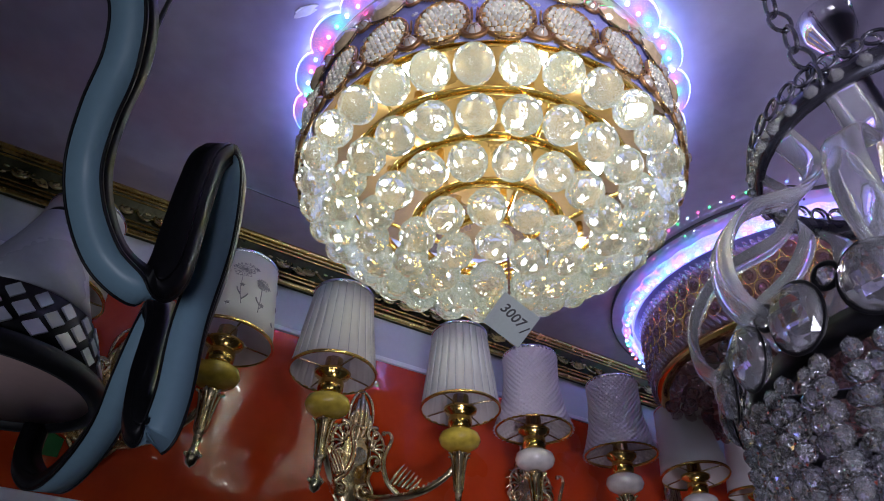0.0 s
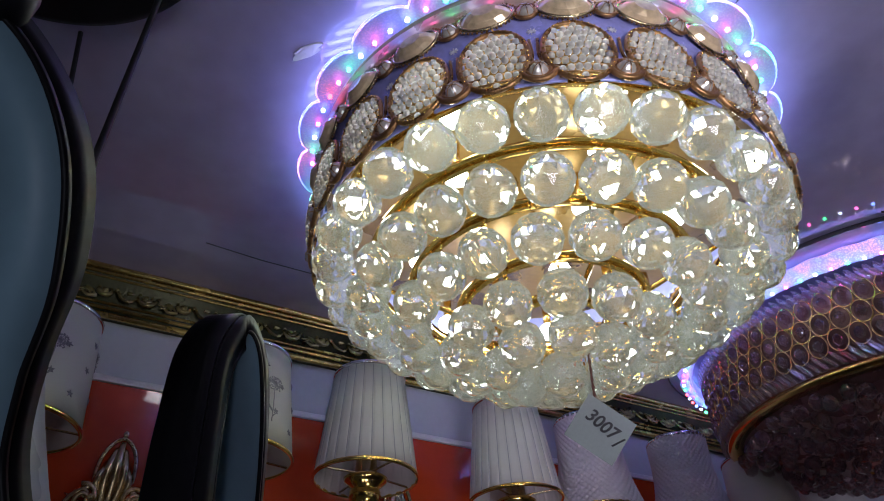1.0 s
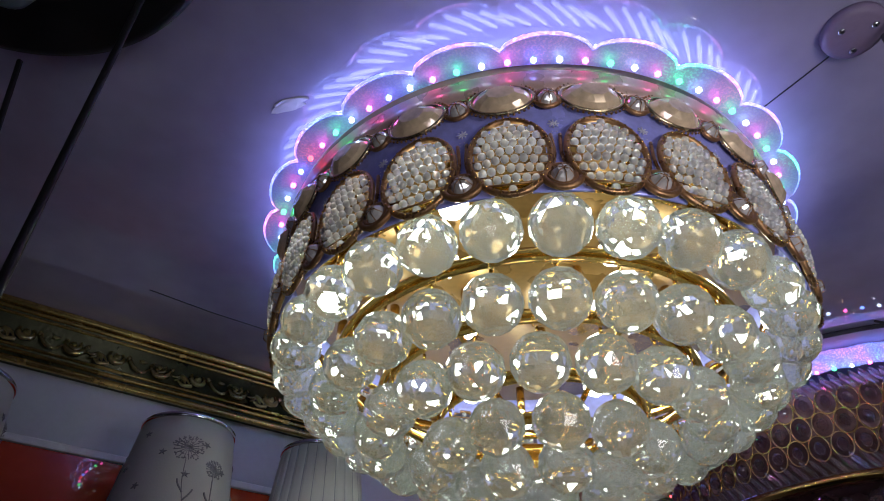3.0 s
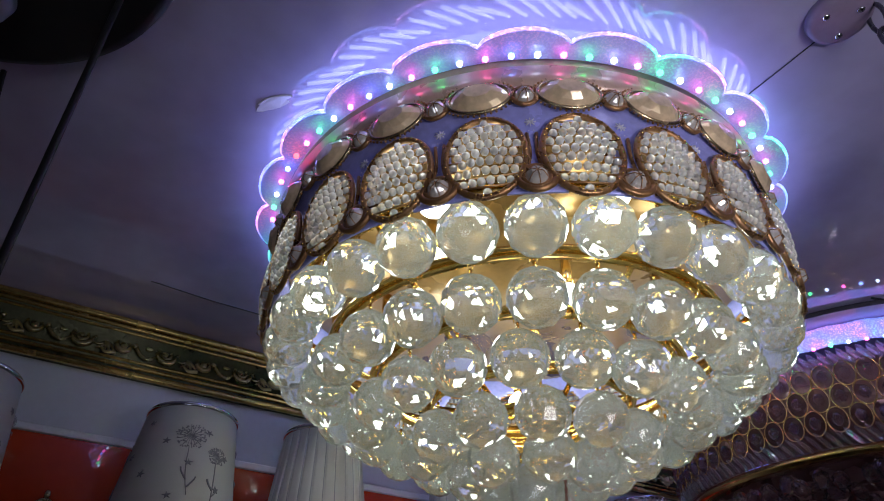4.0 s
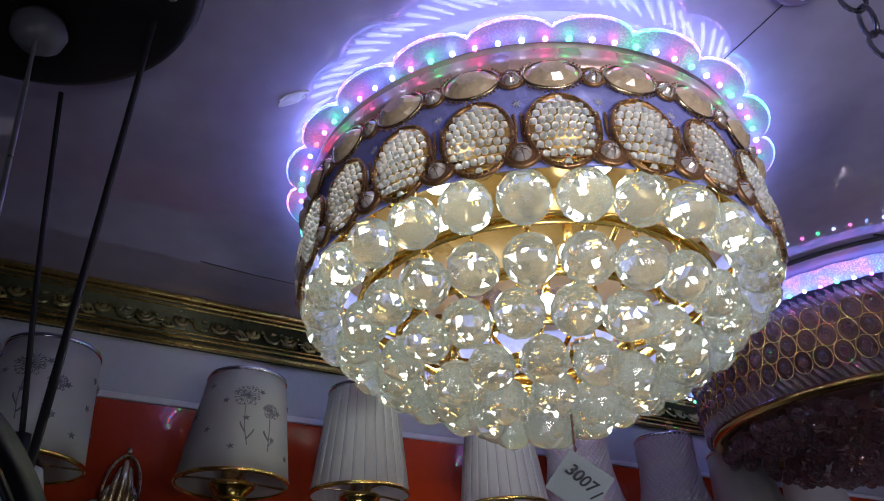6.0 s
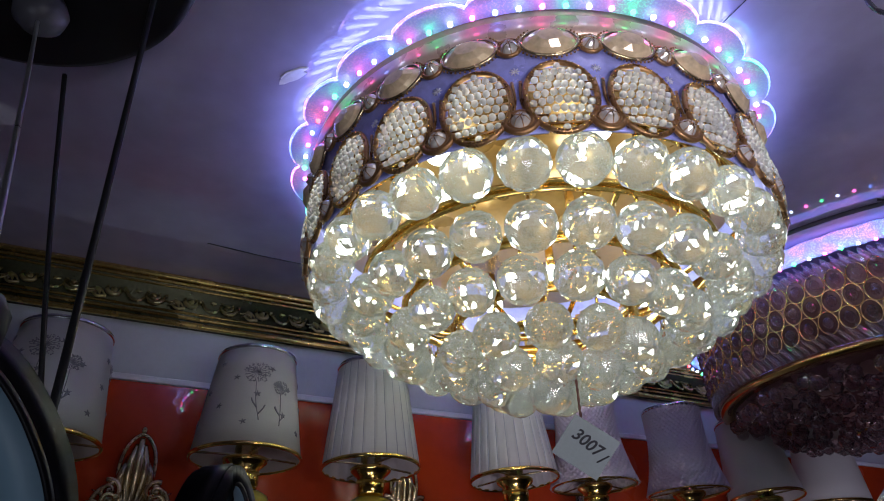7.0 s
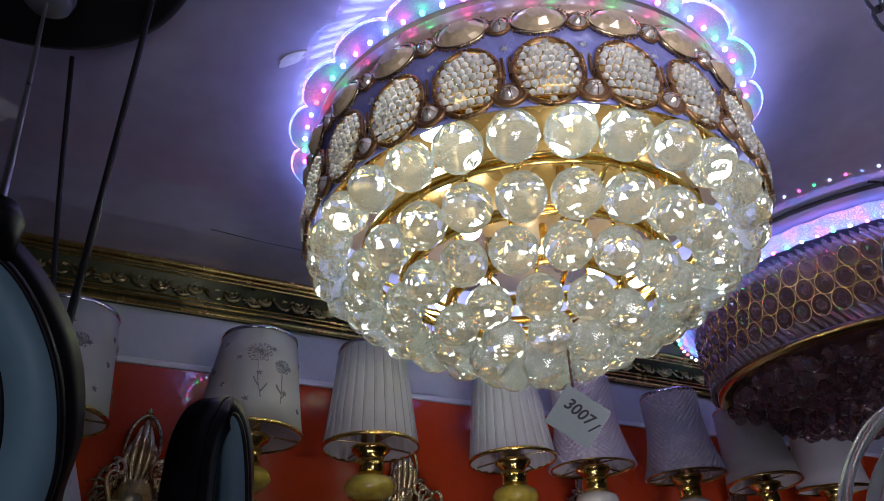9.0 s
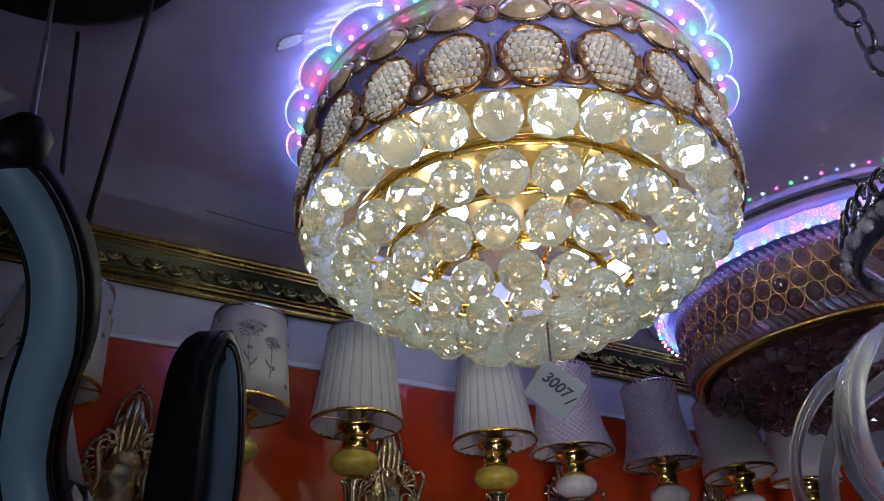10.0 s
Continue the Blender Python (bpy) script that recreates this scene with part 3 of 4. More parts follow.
for k, ch in enumerate("3007/"):
    writing(ch, 0.0185, Matrix.Translation((-0.0165 + 0.0092 * k, 0.0022, 0.007 - 0.0012 * k - 0.004 * (k == 4))) @ Matrix(((1, 0, 0, 0), (0, 0, 1, 0), (0, 1, 0, 0), (0, 0, 0, 1))) @ Matrix.Rotation(0.05 * (k % 2) - 0.05, 4, "Z"), M_INK, tag)
inv = tag_m.inverted()
st = [inv @ Vector(p) for p in ((0.0089, -0.036, 2.3435), (0.0115, -0.033, 2.322), (0.015, -0.028, 2.302), (0.0179, -0.0245, 2.2851))]
bm = bmesh.new()
line = spline(st, 8)
for s in (0, math.pi):
    sweep([p + Vector((math.cos(i * 0.9 + s), 0, math.sin(i * 0.9 + s))) * 0.0009 for i, p in enumerate(line)], 0.0009, bm, 6)
part("string", bm, M_STRING, tag, "twisted dark brown string")

# ---- wall lamps ----
SHADE_Y, ZB, ZT, RB, RT = 0.365, 2.305, 2.464, 0.0735, 0.0545


def shade_surface(radius, n, rows, inner=0.0016):
    """A thin cone of cloth: radius(u, a) with u from 0 at the bottom to 1 at the top."""
    bm = bmesh.new()
    grids = []
    for off in (0.0, inner):
        g = [[bm.verts.new(((radius(k / rows, 2 * math.pi * i / n) - off) * math.cos(2 * math.pi * i / n), (radius(k / rows, 2 * math.pi * i / n) - off) * math.sin(2 * math.pi * i / n), (ZT - ZB) * k / rows)) for i in range(n)] for k in range(rows + 1)]
        grids.append(g)
    for s, g in enumerate(grids):
        for k in range(rows):
            for i in range(n):
                j = (i + 1) % n
                q = (g[k][i], g[k][j], g[k + 1][j], g[k + 1][i])
                bm.faces.new(q if s == 0 else tuple(reversed(q))).material_index = s
    for k in (0, rows):
        for i in range(n):
            j = (i + 1) % n
            bm.faces.new((grids[0][k][i], grids[1][k][i], grids[1][k][j], grids[0][k][j]))
    bmesh.ops.recalc_face_normals(bm, faces=bm.faces[:])
    return bm


def plain_r(u, a):
    return RB + (RT - RB) * u


def pleat_r(u, a):
    return RB + (RT - RB) * u - 0.0022 * (1 - abs(math.sin(a * 13))) ** 3


def bell_r(u, a):
    h = u * (ZT - ZB)
    q = abs(math.sin(a * 18 + h * 300)) * abs(math.sin(a * 18 - h * 300))
    return RB + 0.002 + (RT - RB - 0.003) * u ** 0.8 - 0.008 * math.sin(math.pi * u) * (u < 2) + 0.0042 * q


SHADES = {
    "plain": mesh_of("shade", shade_surface(plain_r, 64, 4), [M_SHADE, M_SHADEIN]),
    "pleated": mesh_of("shade", shade_surface(pleat_r, 272, 4), [M_SHADE, M_SHADEIN]),
    "quilted": mesh_of("shade", shade_surface(bell_r, 288, 96), [M_LILAC, M_SHADEIN]),
}
# Grey line that runs down the valley between two pleats.
PLEAT = mesh_of("pleat_line", sweep([(0, RB + 0.0004 - 0.0018, 0.003), (0, RT + 0.0004 - 0.0018, ZT - ZB - 0.003)], 0.0007, seg=5), material("line_grey", (0.4, 0.4, 0.45), 0.7, vary=0.1))


def rim(r, z, w, h, mat):
    return mesh_of("rim", lathe([(r - w, z), (r + w * 0.4, z), (r + w, z + h * 0.3), (r + w, z + h * 0.7), (r + w * 0.4, z + h), (r - w, z + h)], 64, close=True), mat)


RIM_B = rim(RB, -0.002, 0.0018, 0.0055, M_GOLD)
RIM_T = rim(RT, ZT - ZB - 0.004, 0.002, 0.0065, M_CHROME)
SPIDER = mesh_of("spider", sweep([(-RB, 0, 0.003), (0, 0, 0.007), (RB, 0, 0.003)], 0.0016, seg=6), M_GOLDOLD)
CUP = mesh_of("lamp_cup", lathe([(0.0, -0.046), (0.020, -0.046), (0.023, -0.040), (0.024, -0.022), (0.021, -0.016), (0.032, -0.006), (0.034, 0.0), (0.030, 0.003), (0.018, 0.004), (0.016, 0.03), (0.0, 0.03)], 32), M_GOLD)
BOWL_Y = mesh_of("jade_bowl", lathe([(0.0, -0.086), (0.018, -0.086), (0.030, -0.078), (0.0345, -0.067), (0.032, -0.055), (0.022, -0.047), (0.0, -0.046)], 32), M_JADE)
BOWL_W = mesh_of("jade_bowl", lathe([(0.0, -0.086), (0.018, -0.086), (0.030, -0.078), (0.0345, -0.067), (0.032, -0.055), (0.022, -0.047), (0.0, -0.046)], 32), M_JADEW)


def stem_mesh():
    bm = lathe([(0.0, -0.092), (0.012, -0.092), (0.016, -0.097), (0.010, -0.106), (0.009, -0.125), (0.0065, -0.150), (0.010, -0.156), (0.0065, -0.163), (0.005, -0.182), (0.009, -0.190), (0.011, -0.197), (0.007, -0.206), (0.0, -0.211)], 20)
    for k in range(6):
        a = k * math.pi / 3
        c, s = math.cos(a), math.sin(a)
        sweep(spline([(0.008 * c, 0.008 * s, -0.16), (0.011 * c, 0.011 * s, -0.125), (0.015 * c, 0.015 * s, -0.102), (0.022 * c, 0.022 * s, -0.097)], 4), 0.0026, bm, 6, taper=lambda t: 0.6 + 0.8 * t * (1.3 - t))
        ball(bm, (0.0105 * c, 0.0105 * s, -0.192), 0.0034, 1)
    return bm


STEM = mesh_of("stem", stem_mesh(), M_GOLDOLD)


def leaf_strokes(bm, base, tips, r):
    for tip, mid in tips:
        sweep(spline([base, mid, tip], 4), r, bm, 6, taper=lambda t: 1.2 - 0.9 * t)


def arm_mesh(side):
    """The scrolled arm from the back plate to the stem; x runs along the wall, side is +1 or -1 towards the stem."""
    bm = sweep(spline([(0.02 * side, 0.02, -0.19), (0.045 * side, -0.05, -0.212), (0.085 * side, -0.125, -0.212), (0.118 * side, -0.172, -0.185), (0.128 * side, -0.19, -0.15)], 8), 0.0075, seg=10, taper=lambda t: 1.15 - 0.45 * t)
    sweep(spline([(0.062 * side, -0.09, -0.212), (0.040 * side, -0.085, -0.19), (0.030 * side, -0.085, -0.155), (0.040 * side, -0.09, -0.118), (0.034 * side, -0.092, -0.106), (0.024 * side, -0.092, -0.108)], 7), 0.0046, bm, 8, taper=lambda t: 1.25 - 0.7 * t)
    ball(bm, (0.022 * side, -0.092, -0.109), 0.0052, 2)
    for k in range(6):
        q = k / 5
        sweep(spline([((0.045 + 0.03 * q) * side, -0.09 - 0.02 * q, -0.195 - 0.012 * q), ((0.055 + 0.032 * q) * side, -0.095 - 0.02 * q, -0.176 - 0.018 * q), ((0.068 + 0.026 * q) * side, -0.095 - 0.02 * q, -0.158 - 0.025 * q)], 4), 0.003, bm, 6, taper=lambda t: 1.2 - 0.8 * t)
    for k in range(9):
        q = k / 8
        ball(bm, ((0.078 + 0.045 * q) * side, -0.118 - 0.068 * q, -0.204 + 0.03 * q * q), 0.0034, 1)
    return bm


ARM = {1: mesh_of("arm", arm_mesh(1), M_GOLDOLD), -1: mesh_of("arm", arm_mesh(-1), M_GOLDOLD)}


def palmette_mesh():
    """Pointed leaf crest of the back plate."""
    bm = bmesh.new()
    for x, top, w in ((0, 0.080, 0.0066), (0.0095, 0.070, 0.0056), (-0.0095, 0.070, 0.0056), (0.0175, 0.05, 0.0046), (-0.0175, 0.05, 0.0046)):
        sweep(spline([(x * 0.3, 0, -0.03), (x * 1.05, -0.010, 0.01), (x * 1.1, -0.014, top * 0.55), (x * 0.6, -0.008, top)], 6), w, bm, 8, taper=lambda t: 0.45 + 0.9 * math.sin(math.pi * min(t * 0.8 + 0.12, 1)))
    edge = spline([(0.008, -0.004, -0.03), (0.020, -0.010, 0.0), (0.025, -0.012, 0.03), (0.022, -0.012, 0.058), (0.012, -0.010, 0.078), (0, -0.008, 0.086), (-0.012, -0.010, 0.078), (-0.022, -0.012, 0.058), (-0.025, -0.012, 0.03), (-0.020, -0.010, 0.0), (-0.008, -0.004, -0.03)], 5)
    sweep(edge, 0.0032, bm, 6)
    for p in edge[4:-4:2]:
        ball(bm, p + Vector((0, -0.003, 0)), 0.0022, 1)
    ball(bm, (0, -0.003, 0.02), 1, 2, 0.022, 0.006, 0.055)
    ball(bm, (0, -0.008, 0.093), 0.0045, 2, 1, 1, 1.4)
    return bm


def scrolls_mesh():
    bm = bmesh.new()
    for s in (-1, 1):
        for cx, cz, r0, turn, dy in ((0.032, -0.02, 0.017, 1, -0.014), (0.038, -0.07, 0.02, -1, -0.012), (0.024, -0.13, 0.016, 1, -0.01)):
            pts = [(s * (cx + r0 * (1 - k / 24) * math.cos(turn * k * 0.45 + 1.2)), dy - 0.0004 * k, cz + r0 * (1 - k / 24) * math.sin(turn * k * 0.45 + 1.2)) for k in range(22)]
            sweep(pts, 0.0042, bm, 7, taper=lambda t: 1.2 - 0.55 * t)
            ball(bm, (s * cx, dy - 0.01, cz), 0.0045, 1)
        sweep(spline([(s * 0.012, -0.012, 0.0), (s * 0.045, -0.016, -0.02), (s * 0.052, -0.014, -0.05), (s * 0.03, -0.012, -0.1), (s * 0.04, -0.012, -0.13), (s * 0.012, -0.01, -0.17)], 6), 0.004, bm, 7)
        for k in range(5):
            a = radians(100 - 35 * k)
            sweep(spline([(s * 0.03, -0.012, -0.045), (s * (0.03 + 0.02 * math.cos(a)), -0.02, -0.045 + 0.02 * math.sin(a)), (s * (0.03 + 0.036 * math.cos(a - 0.3)), -0.012, -0.045 + 0.036 * math.sin(a - 0.3))], 4), 0.0034, bm, 6, taper=lambda t: 1.2 - 0.8 * t)
    return bm


def plate_mesh():
    bm = bmesh.new()
    ball(bm, (0, -0.004, -0.07), 1, 3, 0.036, 0.012, 0.092)
    return bm


PALM = mesh_of("crest", palmette_mesh(), M_GOLDOLD)
SCROLLS = mesh_of("scrollwork", scrolls_mesh(), M_GOLDOLD)
PLATE = mesh_of("back_plate", plate_mesh(), M_GOLDOLD)
BOSS = mesh_of("crystal_boss", facet_ball(0.017), M_BALL, False)


def on_shade(az, z, lift=0.0006):
    """Pose on a plain shade: local x round it, local z up its slope, local y outwards."""
    r = RB + (RT - RB) * z / (ZT - ZB)
    return at_ring(az, r + lift, z) @ Matrix.Rotation(math.atan((RB - RT) / (ZT - ZB)), 4, "X")


def dandelion_mesh(r):
    bm = bmesh.new()
    rng = random.Random(7)
    for k in range(70):
        a, q = rng.uniform(0, 6.28), r * math.sqrt(rng.uniform(0.02, 1))
        ball(bm, (q * math.cos(a), 0, q * math.sin(a)), 0.0012, 1, 1, 0.25, 1)
    for k in range(18):
        a = 2 * math.pi * k / 18
        sweep([(0, 0, 0), (r * 0.9 * math.cos(a), 0, r * 0.9 * math.sin(a))], 0.00045, bm, 4)
    return bm


def star_mesh():
    bm = bmesh.new()
    for k in range(5):
        a = 2 * math.pi * k / 5 + 0.4
        sweep([(0, 0, 0), (0.005 * math.cos(a), 0, 0.005 * math.sin(a))], 0.0014, bm, 4, taper=lambda t: 1.2 - t)
    return bm


def stalk_mesh(h, bend):
    bm = sweep(spline([(0, 0, 0), (bend * 0.2, 0, -h * 0.5), (bend, 0, -h)], 5), 0.0007, seg=4)
    sweep(spline([(bend * 0.5, 0, -h * 0.7), (bend * 0.5 + 0.006, 0, -h * 0.55), (bend * 0.5 + 0.008, 0, -h * 0.45)], 4), 0.0012, bm, 4)
    sweep(spline([(bend * 0.8, 0, -h * 0.85), (bend * 0.8 - 0.006, 0, -h * 0.7), (bend * 0.8 - 0.008, 0, -h * 0.62)], 4), 0.0011, bm, 4)
    return bm


FLOWER_BIG, FLOWER_SMALL = mesh_of("printed_flower", dandelion_mesh(0.0185), M_FLOWER), mesh_of("printed_flower", dandelion_mesh(0.0125), M_FLOWER)
STAR = mesh_of("printed_star", star_mesh(), M_FLOWER)
STALK_A, STALK_B = mesh_of("printed_stalk", stalk_mesh(0.062, -0.008), M_FLOWER), mesh_of("printed_stalk", stalk_mesh(0.052, 0.002), M_FLOWER)


def lamp_head(parent, x, style, bowl, tilt=0.0, turn=0.0):
    """Shade, rims, cup, bowl and stem over one arm; the origin is the centre of the shade's lower edge."""
    base = Matrix.Translation((x, SHADE_Y - WALL_Y, 0.0)) @ pose(0, 0, 0, tilt, 0, turn)
    mesh = SHADES["plain" if style == "flowered" else style]
    if style == "flowered":
        base = base @ Matrix.Diagonal((1.02, 1.02, 0.93, 1))
    sh = put("shade", mesh, parent, base, {"pleated": "white pleated cloth shade", "flowered": "white cloth shade printed with grey flowers", "quilted": "lilac quilted shade", "plain": "plain white cloth shade"}[style])
    tagged(put("rim", RIM_B, sh), "polished gold rim")
    put("rim", RIM_T, sh)
    put("spider", SPIDER, sh, pose(0, 0, 0, 0, 0, 20))
    put("spider", SPIDER, sh, pose(0, 0, 0, 0, 0, 110))
    if style == "pleated":
        for k in range(26):
            put("pleat_line", PLEAT, sh, Matrix.Rotation(2 * math.pi * k / 26 - math.pi / 2, 4, "Z"))
    if style == "flowered":
        rng = random.Random(int(x * 100))
        for az0 in (-84, 36, 156):
            put("printed_flower", FLOWER_BIG, sh, on_shade(az0, 0.112))
            put("printed_stalk", STALK_A, sh, on_shade(az0, 0.097, 0.0002))
            put("printed_flower", FLOWER_SMALL, sh, on_shade(az0 + 32, 0.093))
            put("printed_stalk", STALK_B, sh, on_shade(az0 + 32, 0.083, 0.0002))
        for k in range(26):
            put("printed_star", STAR, sh, on_shade(-84 + 60 + 13.8 * k + rng.uniform(-4, 4), 0.03 + 0.115 * ((k * 0.382) % 1), 0.0004) @ Matrix.Rotation(rng.uniform(0, 6), 4, "Y"))
    at = Matrix.Translation((x, SHADE_Y - WALL_Y, 0.0))
    put("lamp_cup", CUP, parent, at @ Matrix.Diagonal((0.92, 0.92, 0.88, 1)), "polished gold lamp cup")
    put("jade_bowl", bowl, parent, at @ Matrix.Diagonal((1.1, 1.1, 0.88, 1)), "yellow jade glass bowl" if bowl == BOWL_Y else "white jade glass bowl")
    put("stem", STEM, parent, at @ Matrix.Translation((0, 0, 0.0125)))


def wall_lamp(xl, xr, style, bowl, label, tilts=(0, 0)):
    xc = 0.5 * (xl + xr)
    t = thing("wall_lamp", pose(xc, WALL_Y - 0.006, ZB), label, "wall lamp", "wall lamps in a row")
    put("back_plate", PLATE, t, pose(0, -0.008, 0.0))
    put("crest", PALM, t, pose(0, -0.012, -0.02), "antique gold leaf crest")
    put("scrollwork", SCROLLS, t, pose(0, -0.01, 0.0))
    put("crystal_boss", BOSS, t, pose(0, -0.035, -0.07), "clear faceted crystal boss")
    half = 0.5 * (xr - xl)
    for s, tilt in ((-1, tilts[0]), (1, tilts[1])):
        put("arm", ARM[s], t, Matrix.Translation((0, 0, 0.07)) @ Matrix.Diagonal((half / 0.128, 1, 1, 1)))
        lamp_head(t, s * half, style, bowl, tilt, 3 * s - 18 if style == "flowered" else 10 * s)
    return t


wall_lamp(-0.517, -0.262, "flowered", BOWL_Y, "gold double wall lamp with flower printed white shades", (-3, -3))
wall_lamp(-0.077, 0.177, "pleated", BOWL_Y, "gold double wall lamp with white pleated shades", (-3, -3))
wall_lamp(0.344, 0.569, "quilted", BOWL_W, "gold double wall lamp with lilac quilted shades", (-1, -1))
wall_lamp(0.785, 1.000, "plain", BOWL_W, "gold double wall lamp with plain white shades", (-6, 2))
wall_lamp(-0.93, -0.715, "flowered", BOWL_Y, "gold double wall lamp with flower printed white shades")

# ---- second ceiling lamp, unlit drum with lit ring ----
CX2, CY2 = 0.887, 0.084
lamp2 = thing("drum_ceiling_lamp", pose(CX2, CY2, CEIL), "mauve crystal drum ceiling lamp with a lit coloured ring", "ceiling lamp", "crystal ceiling lamps")
part("base_plate", lathe([(0.0, -0.001), (0.40, -0.001), (0.40, -0.005), (0.398, -0.006), (0.0, -0.006)], 96), M_CEIL, lamp2, "lilac base plate")
# Dark ring that stands in for the gap at the plate's edge.
part("edge_line", lathe([(0.3985, -0.0075), (0.402, -0.0075), (0.402, -0.001), (0.3985, -0.001)], 96, close=True), M_DARKGAP, lamp2, "thin dark line for the gap round the base plate")
part("light_guide", lathe([(0.352, -0.038), (0.356, -0.036), (0.356, -0.016), (0.352, -0.014)], 96, close=True), M_GUIDE2, lamp2, "violet glowing led strip")


def wavy_ring():
    bm = bmesh.new()
    n, rows = 240, 6
    g = []
    for k in range(rows + 1):
        u = k / rows
        g.append([])
        for i in range(n):
            a = 2 * math.pi * i / n
            r = 0.362 + 0.016 * math.sin(math.pi * u) + 0.0022 * math.sin(a * 44)
            g[-1].append(bm.verts.new((r * math.cos(a), r * math.sin(a), -0.044 + 0.034 * u)))
    for k in range(rows):
        for i in range(n):
            j = (i + 1) % n
            bm.faces.new((g[k][i], g[k][j], g[k + 1][j], g[k + 1][i]))
    return bm


ring2 = part("acrylic_ring", wavy_ring(), M_ACRYL2, lamp2, "rippled acrylic ring glowing in blue and pink")
led_chain(lamp2, 0.372, -0.047, 96, 5)
part("band", lathe([(0.318, -0.182), (0.322, -0.182), (0.328, -0.06), (0.330, -0.045), (0.32, -0.045)], 96, close=True), M_ROSE, lamp2, "mauve metal band")
part("lower_rim", lathe([(0.296, -0.196), (0.322, -0.196), (0.325, -0.190), (0.322, -0.184), (0.296, -0.184)], 96, close=True), M_GOLD, lamp2, "polished gold lower rim")
OV2 = mesh_of("wire_oval", ellipse_ring(0.0145, 0.0195, 0.0013, 28, 6), M_GOLD)
OV2B = mesh_of("crystal_bead", facet_ball(0.0088, ((-60, 6), (-20, 9), (20, 9), (60, 6)), 1.2), M_DROP, False)
N2 = 66
for row in range(3):
    for i in range(N2):
        az = 360 * (i + 0.5 * (row % 2)) / N2
        if 110 < az < 345:
            o = put("wire_oval", OV2, lamp2, at_ring(az, 0.333, -0.078 - 0.034 * row))
            put("crystal_bead", OV2B, o)


def prism_mesh():
    bm = bmesh.new()
    for y, z, h in ((0.0, 0, 0.0055), (0.007, 0, 0.0035)):
        for x in (-0.016, -0.010, 0.010, 0.016):
            s = 0.35 if abs(x) > 0.012 else 1
            for w in (-1, 1):
                bm.verts.new((w * h * s * 0.8, y, x))
    bmesh.ops.convex_hull(bm, input=bm.verts[:])
    return bm


PRISM = mesh_of("prism", prism_mesh(), M_SMOKE, False)
for z, r, lean in ((-0.052, 0.334, 35), (-0.173, 0.328, 35)):
    for i in range(150):
        az = 360 * i / 150
        if 105 < az < 350:
            put("prism", PRISM, lamp2, at_ring(az, r, z) @ Matrix.Rotation(radians(lean), 4, "Y"))
DROP = mesh_of("crystal_drop", facet_ball(0.0135, ((-62, 5), (-20, 8), (22, 8), (60, 5)), 1.15), M_DROP, False)
part("inner_bowl", lathe([(0.0, -0.205), (0.2, -0.202), (0.295, -0.186)], 64), M_ROSE, lamp2)
rng = random.Random(11)
for ring, n in ((0.295, 62), (0.262, 54), (0.23, 48), (0.195, 40), (0.16, 32), (0.12, 24), (0.08, 16), (0.04, 8)):
    for i in range(n):
        put("crystal_drop", DROP, lamp2, at_ring(360 * i / n + rng.uniform(-2, 2), ring + rng.uniform(-.006, .006), -0.215 - 0.055 * (1 - (ring / 0.3) ** 2) + rng.uniform(-.008, .006)) @ Euler((rng.uniform(-.5, .5), rng.uniform(-.5, .5), rng.uniform(0, 6))).to_matrix().to_4x4())
part("loose_wire", sweep(spline([(-0.352, -0.25, -0.012), (-0.345, -0.262, -0.02), (-0.35, -0.268, -0.034), (-0.338, -0.262, -0.05)], 6), 0.0018, seg=6), M_CORD, lamp2, "loose black wire end")

# ---- black canopy with spiral strip pendant and cone pendant ----
canopy = thing("spiral_pendant_lamp", pose(-0.628, -0.145, CEIL), "black round canopy carrying an unlit spiral strip pendant", "pendant lamp")
part("canopy", lathe([(0.0, -0.046), (0.172, -0.046), (0.180, -0.042), (0.182, -0.034), (0.182, -0.001), (0.0, -0.001)], 96), M_BLACK, canopy, "glossy black round canopy")
for p in ((0.155, 0.0, 0), (-0.1, 0.12, 0), (-0.1, -0.12, 0)):
    bm = bmesh.new()
    ball(bm, (p[0], p[1], -0.048), 0.0055, 2, 1, 1, 0.7)
    part("screw", bm, M_CHROME, canopy, "small chrome screw head")
bm = lathe([(0.0, -0.082), (0.012, -0.080), (0.021, -0.070), (0.023, -0.058), (0.018, -0.047), (0.0, -0.046)], 32)
part("cord_grip", bm, M_GREYPL, canopy, "white plastic cord grip", pose(0.056, 0.081, 0))


def rel(p):
    return Vector(p) - Vector((-0.628, -0.145, CEIL))


part("cable", sweep(spline([rel((-0.572, -0.064, 2.58)), rel((-0.525, -0.2, 2.38)), rel((-0.478, -0.341, 2.18))], 8), 0.0016, seg=6), M_WCORD, canopy, "pale steel cable")
